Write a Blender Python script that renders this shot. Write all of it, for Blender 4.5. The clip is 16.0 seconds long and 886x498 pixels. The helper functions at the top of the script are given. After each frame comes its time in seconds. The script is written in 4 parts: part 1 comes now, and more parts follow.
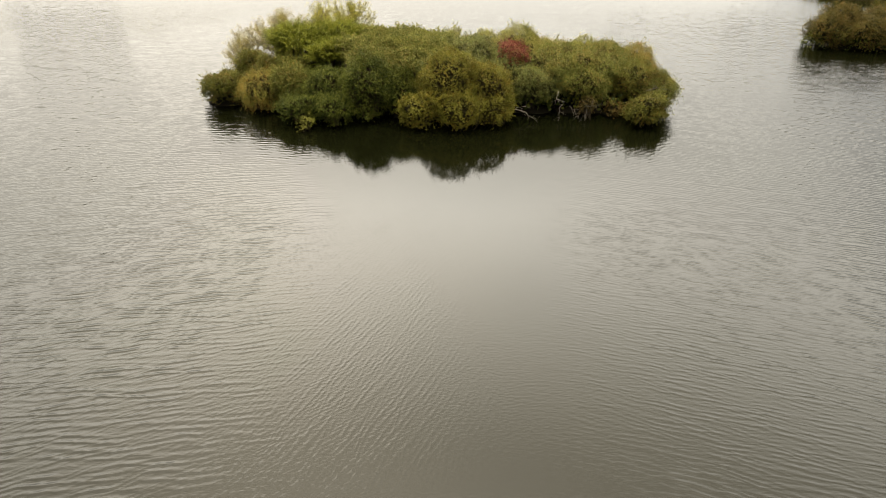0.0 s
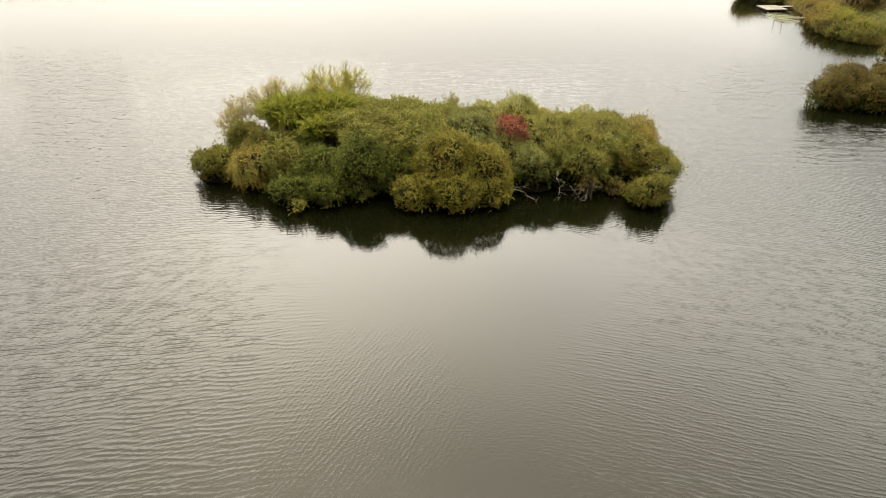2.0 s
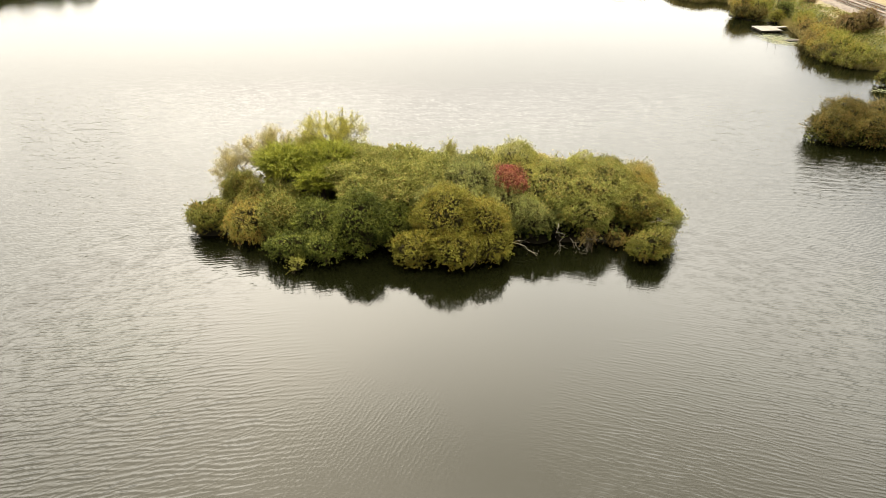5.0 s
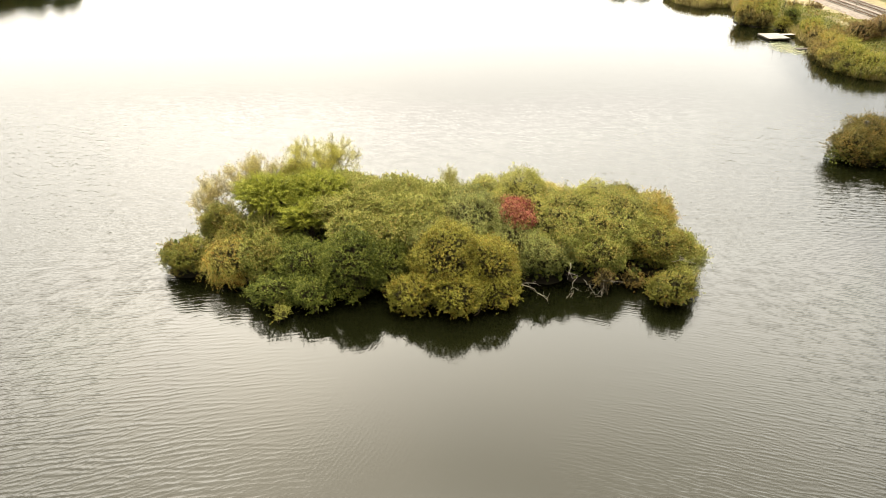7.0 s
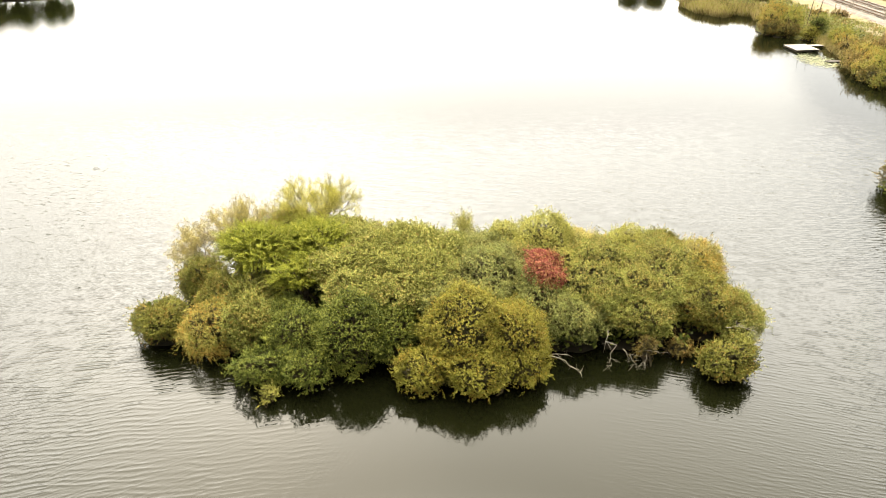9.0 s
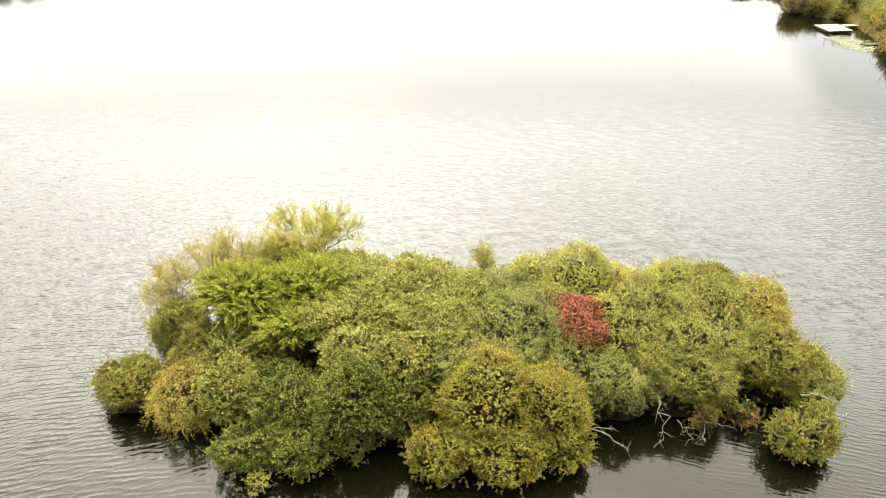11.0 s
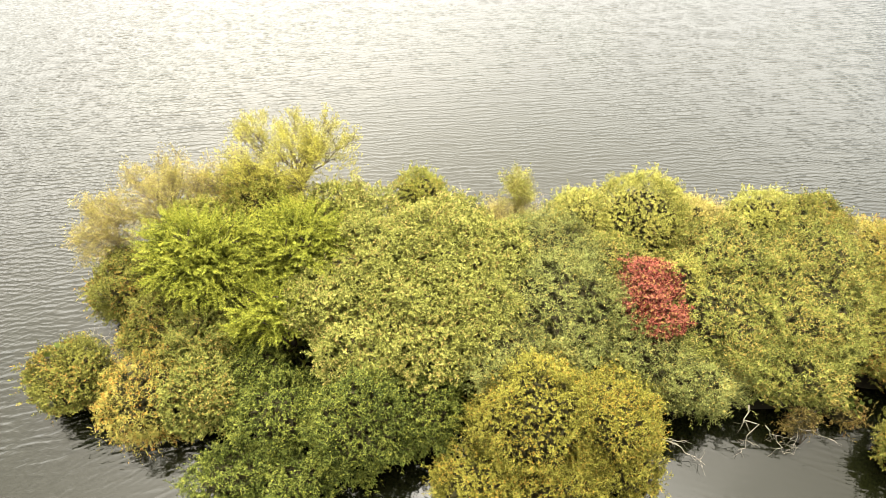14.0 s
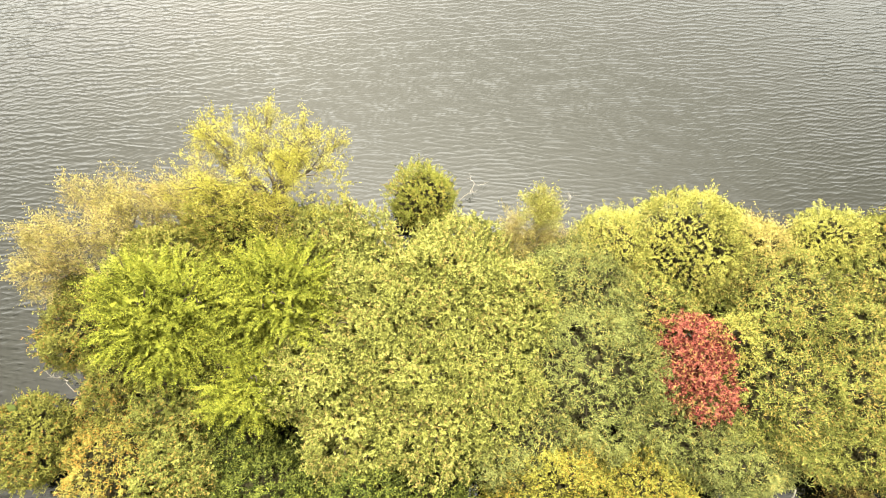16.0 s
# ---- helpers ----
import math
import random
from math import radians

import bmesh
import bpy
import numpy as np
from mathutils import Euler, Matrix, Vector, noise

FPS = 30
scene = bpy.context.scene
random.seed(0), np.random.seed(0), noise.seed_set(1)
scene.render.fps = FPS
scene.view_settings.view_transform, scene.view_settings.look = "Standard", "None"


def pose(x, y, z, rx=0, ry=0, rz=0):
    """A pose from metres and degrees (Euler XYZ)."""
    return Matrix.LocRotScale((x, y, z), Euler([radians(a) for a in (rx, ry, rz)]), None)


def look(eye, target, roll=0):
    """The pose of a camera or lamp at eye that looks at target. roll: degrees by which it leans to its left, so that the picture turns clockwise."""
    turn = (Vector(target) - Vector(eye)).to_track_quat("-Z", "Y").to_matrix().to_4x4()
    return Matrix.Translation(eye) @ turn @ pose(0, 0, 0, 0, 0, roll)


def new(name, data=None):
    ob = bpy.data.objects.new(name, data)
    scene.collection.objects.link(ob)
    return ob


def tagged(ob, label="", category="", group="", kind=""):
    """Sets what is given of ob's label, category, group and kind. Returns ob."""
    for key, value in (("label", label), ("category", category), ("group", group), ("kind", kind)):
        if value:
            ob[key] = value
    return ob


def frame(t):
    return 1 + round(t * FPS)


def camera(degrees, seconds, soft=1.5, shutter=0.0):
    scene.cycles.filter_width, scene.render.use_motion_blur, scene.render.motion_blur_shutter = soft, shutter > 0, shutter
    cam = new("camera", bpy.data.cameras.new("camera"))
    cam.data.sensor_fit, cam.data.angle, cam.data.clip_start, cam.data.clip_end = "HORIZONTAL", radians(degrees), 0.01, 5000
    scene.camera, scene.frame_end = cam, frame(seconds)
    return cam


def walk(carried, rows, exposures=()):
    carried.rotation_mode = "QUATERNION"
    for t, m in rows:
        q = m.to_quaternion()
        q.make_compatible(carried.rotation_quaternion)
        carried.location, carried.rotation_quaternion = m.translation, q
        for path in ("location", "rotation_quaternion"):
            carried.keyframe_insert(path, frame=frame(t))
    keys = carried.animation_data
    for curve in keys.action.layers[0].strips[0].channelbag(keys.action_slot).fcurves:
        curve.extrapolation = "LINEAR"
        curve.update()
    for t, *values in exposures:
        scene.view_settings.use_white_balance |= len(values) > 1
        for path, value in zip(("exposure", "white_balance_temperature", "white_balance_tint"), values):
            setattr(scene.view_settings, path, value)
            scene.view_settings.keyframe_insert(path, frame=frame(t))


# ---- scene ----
import itertools

cam = camera(70.0, 16.0, soft=0.8)
PATH = [
    (0, (0.225, -1.312, 17.183), (0.207, 0.372, 16.105), 0.40),
    (0.5, (0.545, 0.288, 17.762), (0.519, 1.981, 16.697), 0.34),
    (1, (0.508, 1.332, 18.693), (0.486, 3.031, 17.639), 0.44),
    (1.5, (0.497, 2.188, 19.796), (0.475, 3.889, 18.745), 0.44),
    (2, (0.435, 2.669, 20.744), (0.415, 4.373, 19.698), 0.44),
    (2.5, (0.406, 3.014, 21.725), (0.389, 4.721, 20.682), 0.48),
    (3, (0.308, 3.215, 22.727), (0.294, 4.924, 21.688), 0.37),
    (3.5, (0.255, 3.332, 23.403), (0.241, 5.040, 22.361), 0.29),
    (4, (0.180, 3.716, 23.602), (0.165, 5.421, 22.557), 0.24),
    (6.5, (-0.184, 8.620, 23.792), (-0.169, 10.329, 22.752), 0.10),
    (7, (-0.354, 10.120, 23.850), (-0.340, 11.827, 22.809), 0.12),
    (7.5, (-0.536, 11.745, 23.806), (-0.522, 13.453, 22.766), 0.10),
    (8, (-0.711, 13.393, 23.755), (-0.699, 15.103, 22.718), 0.02),
    (8.5, (-0.822, 15.047, 23.784), (-0.814, 16.759, 22.750), -0.20),
    (9, (-0.904, 16.814, 23.696), (-0.903, 18.529, 22.667), -0.47),
    (9.5, (-1.025, 18.517, 23.735), (-1.026, 20.234, 22.708), -0.57),
    (10, (-1.234, 20.370, 23.864), (-1.238, 22.081, 22.829), -0.64),
    (10.2, (-1.344, 21.131, 23.937), (-1.347, 22.837, 22.893), -0.62),
    (12.3, (-2.752, 28.149, 23.765), (-2.725, 29.677, 22.475), -0.45),
    (12.5, (-2.796, 28.894, 23.703), (-2.771, 30.391, 22.378), -0.49),
    (13, (-2.947, 30.888, 23.703), (-2.922, 32.296, 22.282), -0.51),
    (13.5, (-3.091, 32.991, 23.712), (-3.064, 34.302, 22.202), -0.39),
    (14, (-3.211, 35.230, 23.762), (-3.182, 36.434, 22.165), -0.18),
    (14.5, (-3.268, 37.427, 23.778), (-3.241, 38.527, 22.108), -0.11),
    (15, (-3.272, 39.619, 23.786), (-3.250, 40.616, 22.053), -0.20),
    (15.5, (-3.289, 41.812, 23.831), (-3.269, 42.692, 22.035), -0.13),
    (16, (-3.232, 43.941, 23.848), (-3.219, 44.701, 21.998), -0.38),
]
EXPOSURES = [(0.0, 2.20, 7350, 8), (3.5, 2.52, 7300, 8), (7.0, 2.94, 7200, 8), (10.0, 3.27, 7050, 8), (12.5, 3.06, 6850, 7), (14.0, 3.33, 6900, 7), (16.0, 3.44, 6800, 6)]
walk(cam, [(t, look(eye, target, roll)) for t, eye, target, roll in PATH], EXPOSURES)

# ---- daylight: thin bright overcast, the sun veiled ahead of the camera and a little to its left ----
SUN_AZ, SUN_EL = 20.0, 40.0          # degrees left of +y, degrees above the horizon
az, el = radians(SUN_AZ), radians(SUN_EL)
sun_way = Vector((-math.sin(az) * math.cos(el), math.cos(az) * math.cos(el), math.sin(el)))
world = bpy.data.worlds.new("sky")
scene.world = world
world.use_nodes = True
wn, wl = world.node_tree.nodes, world.node_tree.links
wn.clear()
w_out, w_bg = wn.new("ShaderNodeOutputWorld"), wn.new("ShaderNodeBackground")
w_sky = wn.new("ShaderNodeTexSky")
w_sky.sky_type, w_sky.sun_disc = "NISHITA", False
w_sky.sun_elevation, w_sky.sun_rotation = radians(SUN_EL), radians(-SUN_AZ)
w_sky.dust_density, w_sky.air_density, w_sky.ozone_density = 6.0, 1.0, 1.0
w_co, w_map, w_noise = wn.new("ShaderNodeTexCoord"), wn.new("ShaderNodeMapping"), wn.new("ShaderNodeTexNoise")
w_map.inputs["Scale"].default_value = (1.6, 1.6, 4.0)
w_noise.inputs["Scale"].default_value, w_noise.inputs["Detail"].default_value = 1.3, 5.0
w_ramp = wn.new("ShaderNodeValToRGB")
w_ramp.color_ramp.elements[0].position, w_ramp.color_ramp.elements[0].color = 0.3, (0.88, 0.885, 0.89, 1)
w_ramp.color_ramp.elements[1].position, w_ramp.color_ramp.elements[1].color = 0.7, (1.0, 0.99, 0.97, 1)
w_gain = wn.new("ShaderNodeMix")
w_gain.data_type, w_gain.blend_type = "RGBA", "MULTIPLY"
w_gain.inputs["Factor"].default_value = 1.0
w_gain.inputs["B"].default_value = (91.2, 91.2, 90.5, 1)
w_mix = wn.new("ShaderNodeMix")
w_mix.data_type = "RGBA"
w_mix.inputs["Factor"].default_value = 0.95
wl.new(w_co.outputs["Generated"], w_map.inputs["Vector"])
wl.new(w_map.outputs["Vector"], w_noise.inputs["Vector"])
wl.new(w_noise.outputs["Fac"], w_ramp.inputs["Fac"])
# luminance falls off smoothly with the angle from the veiled sun: a broad swing and a narrower aureole
w_dot, w_half, w_wide, w_near, w_core, w_sum, w_both, w_glow, w_cloud = (wn.new("ShaderNodeMath" if k not in (0, 8) else "ShaderNodeVectorMath") for k in range(9))
w_dot.operation, w_half.operation, w_wide.operation, w_near.operation = "DOT_PRODUCT", "MULTIPLY_ADD", "POWER", "POWER"
w_core.operation, w_both.operation = "POWER", "MULTIPLY_ADD"
w_sum.operation, w_glow.operation, w_cloud.operation = "MULTIPLY_ADD", "MULTIPLY_ADD", "SCALE"
w_core.inputs[1].default_value, w_both.inputs[1].default_value = 50.0, 0.20
w_dot.inputs[1].default_value = sun_way
w_half.inputs[1].default_value, w_half.inputs[2].default_value = 0.5, 0.5
w_wide.inputs[1].default_value, w_near.inputs[1].default_value = 2.0, 16.0
w_sum.inputs[1].default_value, w_sum.inputs[2].default_value = 0.90, 0.05
w_glow.inputs[1].default_value = 0.40
wl.new(w_co.outputs["Generated"], w_dot.inputs[0])
wl.new(w_dot.outputs["Value"], w_half.inputs[0])
# the broad brightness lies a little to the right of the sun, where the cloud is thinner
w_dot2, w_half2 = wn.new("ShaderNodeVectorMath"), wn.new("ShaderNodeMath")
w_dot2.operation, w_half2.operation = "DOT_PRODUCT", "MULTIPLY_ADD"
w_dot2.inputs[1].default_value = (0.13, 0.94, 0.31)
w_half2.inputs[1].default_value, w_half2.inputs[2].default_value = 0.5, 0.5
wl.new(w_co.outputs["Generated"], w_dot2.inputs[0])
wl.new(w_dot2.outputs["Value"], w_half2.inputs[0])
wl.new(w_half2.outputs["Value"], w_wide.inputs[0])
# and a second, higher swell of brightness stands nearly straight ahead
w_dot3, w_half3 = wn.new("ShaderNodeVectorMath"), wn.new("ShaderNodeMath")
w_dot3.operation, w_half3.operation = "DOT_PRODUCT", "MULTIPLY_ADD"
w_dot3.inputs[1].default_value = (-0.17, 0.66, 0.73)
w_half3.inputs[1].default_value, w_half3.inputs[2].default_value = 0.5, 0.5
wl.new(w_co.outputs["Generated"], w_dot3.inputs[0])
wl.new(w_dot3.outputs["Value"], w_half3.inputs[0])
wl.new(w_half3.outputs["Value"], w_near.inputs[0])
wl.new(w_wide.outputs["Value"], w_sum.inputs[0])
wl.new(w_near.outputs["Value"], w_glow.inputs[0])
wl.new(w_half.outputs["Value"], w_core.inputs[0])
wl.new(w_core.outputs["Value"], w_both.inputs[0])
wl.new(w_sum.outputs["Value"], w_both.inputs[2])
wl.new(w_both.outputs["Value"], w_glow.inputs[2])
# an overcast: warmer half way up, and brightest overhead
w_xyz, w_high, w_tint, w_veil = wn.new("ShaderNodeSeparateXYZ"), wn.new("ShaderNodeMapRange"), wn.new("ShaderNodeValToRGB"), wn.new("ShaderNodeMix")
w_high.inputs["From Min"].default_value, w_high.inputs["From Max"].default_value = 0.2, 1.0
OVERCAST = [(0.05, (0.04528, 0.04641, 0.04844)), (0.17, (0.0483, 0.0491, 0.05099)), (0.28, (0.09941, 0.1003, 0.1014)), (0.38, (0.1923, 0.1928, 0.1928)), (0.54, (0.1724, 0.1692, 0.162)), (0.72, (0.1148, 0.1078, 0.09477)), (0.86, (0.2129, 0.2017, 0.182)), (1, (0.6082, 0.5889, 0.5585))]
for k, (height, shade) in enumerate(OVERCAST):
    if k > 1:
        w_tint.color_ramp.elements.new(0.5)
for element, (height, shade) in zip(w_tint.color_ramp.elements, OVERCAST):
    element.position, element.color = height, (*shade, 1)
w_veil.data_type, w_veil.blend_type = "RGBA", "MULTIPLY"
w_veil.inputs["Factor"].default_value = 1.0
wl.new(w_co.outputs["Generated"], w_xyz.inputs["Vector"])
wl.new(w_xyz.outputs["Z"], w_high.inputs["Value"])
wl.new(w_high.outputs["Result"], w_tint.inputs["Fac"])
wl.new(w_ramp.outputs["Color"], w_veil.inputs["A"])
wl.new(w_tint.outputs["Color"], w_veil.inputs["B"])
wl.new(w_veil.outputs["Result"], w_cloud.inputs[0])
wl.new(w_glow.outputs["Value"], w_cloud.inputs["Scale"])
wl.new(w_cloud.outputs["Vector"], w_gain.inputs["A"])
wl.new(w_sky.outputs["Color"], w_mix.inputs["A"])
wl.new(w_gain.outputs["Result"], w_mix.inputs["B"])
wl.new(w_mix.outputs["Result"], w_bg.inputs["Color"])
w_bg.inputs["Strength"].default_value = 0.1
wl.new(w_bg.outputs["Background"], w_out.inputs["Surface"])

sun = new("sun", bpy.data.lights.new("sun", "SUN"))
sun.data.energy, sun.data.angle, sun.data.color = 0.3, radians(100), (1.0, 0.96, 0.88)
sun.matrix_world = look(sun_way * 300, (0, 0, 0))


# ---- materials ----
def material(name):
    m = bpy.data.materials.new(name)
    m.use_nodes = True
    n, l = m.node_tree.nodes, m.node_tree.links
    n.clear()
    out = n.new("ShaderNodeOutputMaterial")
    return m, n, l, out


def ramp(n, stops):
    r = n.new("ShaderNodeValToRGB")
    e = r.color_ramp.elements
    while len(e) < len(stops):
        e.new(0.5)
    for k, (p, c) in enumerate(stops):
        e[k].position, e[k].color = p, (*c, 1)
    return r


def noise_node(n, l, scale, detail=4.0, stretch=(1, 1, 1), rough=0.5, turn=0.0):
    co, mp, tx = n.new("ShaderNodeTexCoord"), n.new("ShaderNodeMapping"), n.new("ShaderNodeTexNoise")
    mp.inputs["Scale"].default_value = stretch
    mp.inputs["Rotation"].default_value = (0, 0, radians(turn))
    tx.inputs["Scale"].default_value, tx.inputs["Detail"].default_value = scale, detail
    tx.inputs["Roughness"].default_value = rough
    l.new(co.outputs["Object"], mp.inputs["Vector"])
    l.new(mp.outputs["Vector"], tx.inputs["Vector"])
    return tx


def math_node(n, l, op, a, b):
    m = n.new("ShaderNodeMath")
    m.operation = op
    for k, v in enumerate((a, b)):
        if isinstance(v, (int, float)):
            m.inputs[k].default_value = v
        else:
            l.new(v, m.inputs[k])
    return m.outputs["Value"]


def leaf_material(name, deep, mid, pale, odd, share=0.06, thin=0.20, patch=1.05, speckle=0.40):
    """Leaves: each one its own shade between deep and pale, patches over the crown, a share of turned leaves in the odd
    colour. The deep patches also paint in some shade of gaps between clumps.
    """
    m, n, l, out = material(name)
    geo = n.new("ShaderNodeNewGeometry")
    tx = noise_node(n, l, patch, 3.0)
    sprig = noise_node(n, l, 2.8, 3.0, (1, 1, 1), 0.6, 25)
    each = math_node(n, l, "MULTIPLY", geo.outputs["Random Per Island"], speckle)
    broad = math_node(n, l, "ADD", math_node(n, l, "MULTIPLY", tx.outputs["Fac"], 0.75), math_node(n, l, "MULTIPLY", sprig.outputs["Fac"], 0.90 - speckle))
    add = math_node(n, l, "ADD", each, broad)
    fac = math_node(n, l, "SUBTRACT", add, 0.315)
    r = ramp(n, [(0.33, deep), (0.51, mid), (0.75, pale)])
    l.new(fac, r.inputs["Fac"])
    # turned leaves, scattered but commoner in some patches
    tx2 = noise_node(n, l, patch * 0.6, 2.0, (1, 1, 1.4), 0.5, 40)
    fine = math_node(n, l, "FRACT", math_node(n, l, "MULTIPLY", geo.outputs["Random Per Island"], 37.0), 0.0)
    pick = math_node(n, l, "LESS_THAN", math_node(n, l, "ADD", fine, math_node(n, l, "SUBTRACT", 0.5, tx2.outputs["Fac"])), share)
    mix = n.new("ShaderNodeMix")
    mix.data_type = "RGBA"
    mix.inputs["B"].default_value = (*odd, 1)
    l.new(pick, mix.inputs["Factor"])
    l.new(r.outputs["Color"], mix.inputs["A"])
    b, t, ms = n.new("ShaderNodeBsdfPrincipled"), n.new("ShaderNodeBsdfTranslucent"), n.new("ShaderNodeMixShader")
    b.inputs["Roughness"].default_value = 0.55
    b.inputs["Specular IOR Level"].default_value = 0.06
    ms.inputs["Fac"].default_value = thin
    l.new(mix.outputs["Result"], b.inputs["Base Color"])
    l.new(mix.outputs["Result"], t.inputs["Color"])
    l.new(b.outputs["BSDF"], ms.inputs[1])
    l.new(t.outputs["BSDF"], ms.inputs[2])
    l.new(ms.outputs["Shader"], out.inputs["Surface"])
    return m


def surface(name, stops, scale, rough=0.85, bump=0.3, bump_scale=None, stretch=(1, 1, 1), spec=0.1, metal=0.0, depth=0.02, vary=0.0):
    """A matt natural surface: colour by two scales of noise, relief by the finer one; vary shifts each object's own shade."""
    m, n, l, out = material(name)
    a, c = noise_node(n, l, scale, 5.0, stretch), noise_node(n, l, scale * 9, 4.0, stretch, 0.6)
    f = math_node(n, l, "ADD", math_node(n, l, "MULTIPLY", a.outputs["Fac"], 0.6), math_node(n, l, "MULTIPLY", c.outputs["Fac"], 0.4))
    if vary:
        info = n.new("ShaderNodeObjectInfo")
        f = math_node(n, l, "ADD", f, math_node(n, l, "MULTIPLY", math_node(n, l, "SUBTRACT", info.outputs["Random"], 0.5), vary))
    r = ramp(n, stops)
    l.new(f, r.inputs["Fac"])
    b = n.new("ShaderNodeBsdfPrincipled")
    b.inputs["Roughness"].default_value, b.inputs["Specular IOR Level"].default_value, b.inputs["Metallic"].default_value = rough, spec, metal
    l.new(r.outputs["Color"], b.inputs["Base Color"])
    if bump:
        bt = noise_node(n, l, bump_scale or scale * 6, 4.0, stretch)
        bp = n.new("ShaderNodeBump")
        bp.inputs["Strength"].default_value, bp.inputs["Distance"].default_value = bump, depth
        l.new(bt.outputs["Fac"], bp.inputs["Height"])
        l.new(bp.outputs["Normal"], b.inputs["Normal"])
    l.new(b.outputs["BSDF"], out.inputs["Surface"])
    return m


def water_material():
    """Turbid lake water: a brown-olive body under a clear reflecting surface. Wind waves run down both sides of the island and bend round into its lee."""
    m, n, l, out = material("lake_water")
    b = n.new("ShaderNodeBsdfPrincipled")
    b.inputs["Roughness"].default_value, b.inputs["IOR"].default_value = 0.012, 1.333
    silt = noise_node(n, l, 0.03, 3.0)
    r = ramp(n, [(0.3, (0.0024, 0.0028, 0.0009)), (0.7, (0.0036, 0.0042, 0.0014))])
    l.new(silt.outputs["Fac"], r.inputs["Fac"])
    l.new(r.outputs["Color"], b.inputs["Base Color"])
    side, xyz = n.new("ShaderNodeTexCoord"), n.new("ShaderNodeSeparateXYZ")
    l.new(side.outputs["Object"], xyz.inputs["Vector"])

    def fade(value, a, c, low, high):
        f = n.new("ShaderNodeMapRange")
        f.interpolation_type = "SMOOTHSTEP"
        for key, v in (("From Min", a), ("From Max", c), ("To Min", low), ("To Max", high)):
            f.inputs[key].default_value = v
        l.new(value, f.inputs["Value"])
        return f.outputs["Result"]

    def train(period, turn, height, long=3.2):
        """Wind waves with crests at turn degrees to the x axis, a little crooked, that swell and die away along and across the wind."""
        mp, wave, patch = n.new("ShaderNodeMapping"), n.new("ShaderNodeTexWave"), n.new("ShaderNodeTexNoise")
        mp.vector_type = "TEXTURE"
        mp.inputs["Rotation"].default_value, mp.inputs["Scale"].default_value = (0, 0, radians(turn)), (long, 1, 1)
        mp.inputs["Location"].default_value = (13 * turn, 7 * period, 0)
        wave.bands_direction = "Y"
        for key, v in (("Scale", 0.314 / period), ("Distortion", 7.0), ("Detail", 1.5), ("Detail Scale", 0.9), ("Detail Roughness", 0.5)):
            wave.inputs[key].default_value = v
        patch.inputs["Scale"].default_value, patch.inputs["Detail"].default_value = 0.42 / period, 1.0
        l.new(side.outputs["Object"], mp.inputs["Vector"])
        l.new(mp.outputs["Vector"], wave.inputs["Vector"])
        l.new(mp.outputs["Vector"], patch.inputs["Vector"])
        swell = fade(patch.outputs["Fac"], 0.36, 0.64, 0.25, 1.15)
        return math_node(n, l, "MULTIPLY", math_node(n, l, "POWER", wave.outputs["Fac"], 1.5), math_node(n, l, "MULTIPLY", swell, 2 * height))

    def total(*terms):
        h = 0.0
        for value, gain in terms:
            h = math_node(n, l, "ADD", h, math_node(n, l, "MULTIPLY", value, gain))
        return h

    west = fade(xyz.outputs["X"], -11.0, -3.0, 1.0, 0.0)
    east = fade(xyz.outputs["X"], 2.0, 11.0, 0.0, 1.0)
    middle = math_node(n, l, "MULTIPLY", fade(xyz.outputs["X"], -11.0, -4.0, 0.0, 1.0), fade(xyz.outputs["X"], -3.0, 4.0, 1.0, 0.0))
    h_west = total((train(0.35, 5, 0.0046, 2.2), 1.0), (train(0.28, 14, 0.0034, 2.2), 1.0), (train(0.20, 30, 0.0015, 2.2), 1.0))
    h_east = total((train(0.27, -14, 0.0030), 1.0), (train(0.22, -25, 0.0021), 1.0), (train(0.16, -6, 0.0010), 1.0))
    h_middle = total((train(0.25, 62, 0.0022), 1.0), (train(0.20, 78, 0.0014), 1.0), (train(0.17, 35, 0.0009), 1.0))
    h_north = total((train(0.26, 3, 0.0036), 1.0), (train(0.20, -10, 0.0026), 1.0), (train(0.15, 22, 0.0013), 1.0), (h_west, math_node(n, l, "MULTIPLY", west, 0.6)))
    behind = fade(xyz.outputs["Y"], 44.0, 54.0, 0.0, 1.0)
    lane = noise_node(n, l, 0.022, 2.0, (1.0, 0.6, 1), 0.5, 15)
    calm = fade(lane.outputs["Fac"], 0.36, 0.62, 0.6, 1.0)
    fine = noise_node(n, l, 7.5, 2.0, (0.55, 1.3, 1), 0.5, -6)
    h = total((h_west, west), (h_east, east), (h_middle, middle))
    h = math_node(n, l, "ADD", math_node(n, l, "MULTIPLY", h, math_node(n, l, "SUBTRACT", 1.0, behind)), math_node(n, l, "MULTIPLY", h_north, behind))
    h = math_node(n, l, "ADD", h, math_node(n, l, "MULTIPLY", fine.outputs["Fac"], 0.007))
    h = math_node(n, l, "MULTIPLY", h, calm)
    h = math_node(n, l, "MULTIPLY", h, fade(xyz.outputs["Y"], 66.0, 92.0, 1.0, 0.18))            # smooth under the far shore
    ex = math_node(n, l, "POWER", math_node(n, l, "DIVIDE", math_node(n, l, "ABSOLUTE", math_node(n, l, "ADD", xyz.outputs["X"], 0.5), 0.0), 22.0), 2.0)
    ey = math_node(n, l, "POWER", math_node(n, l, "DIVIDE", math_node(n, l, "ABSOLUTE", math_node(n, l, "SUBTRACT", xyz.outputs["Y"], 38.0), 0.0), 11.0), 2.0)
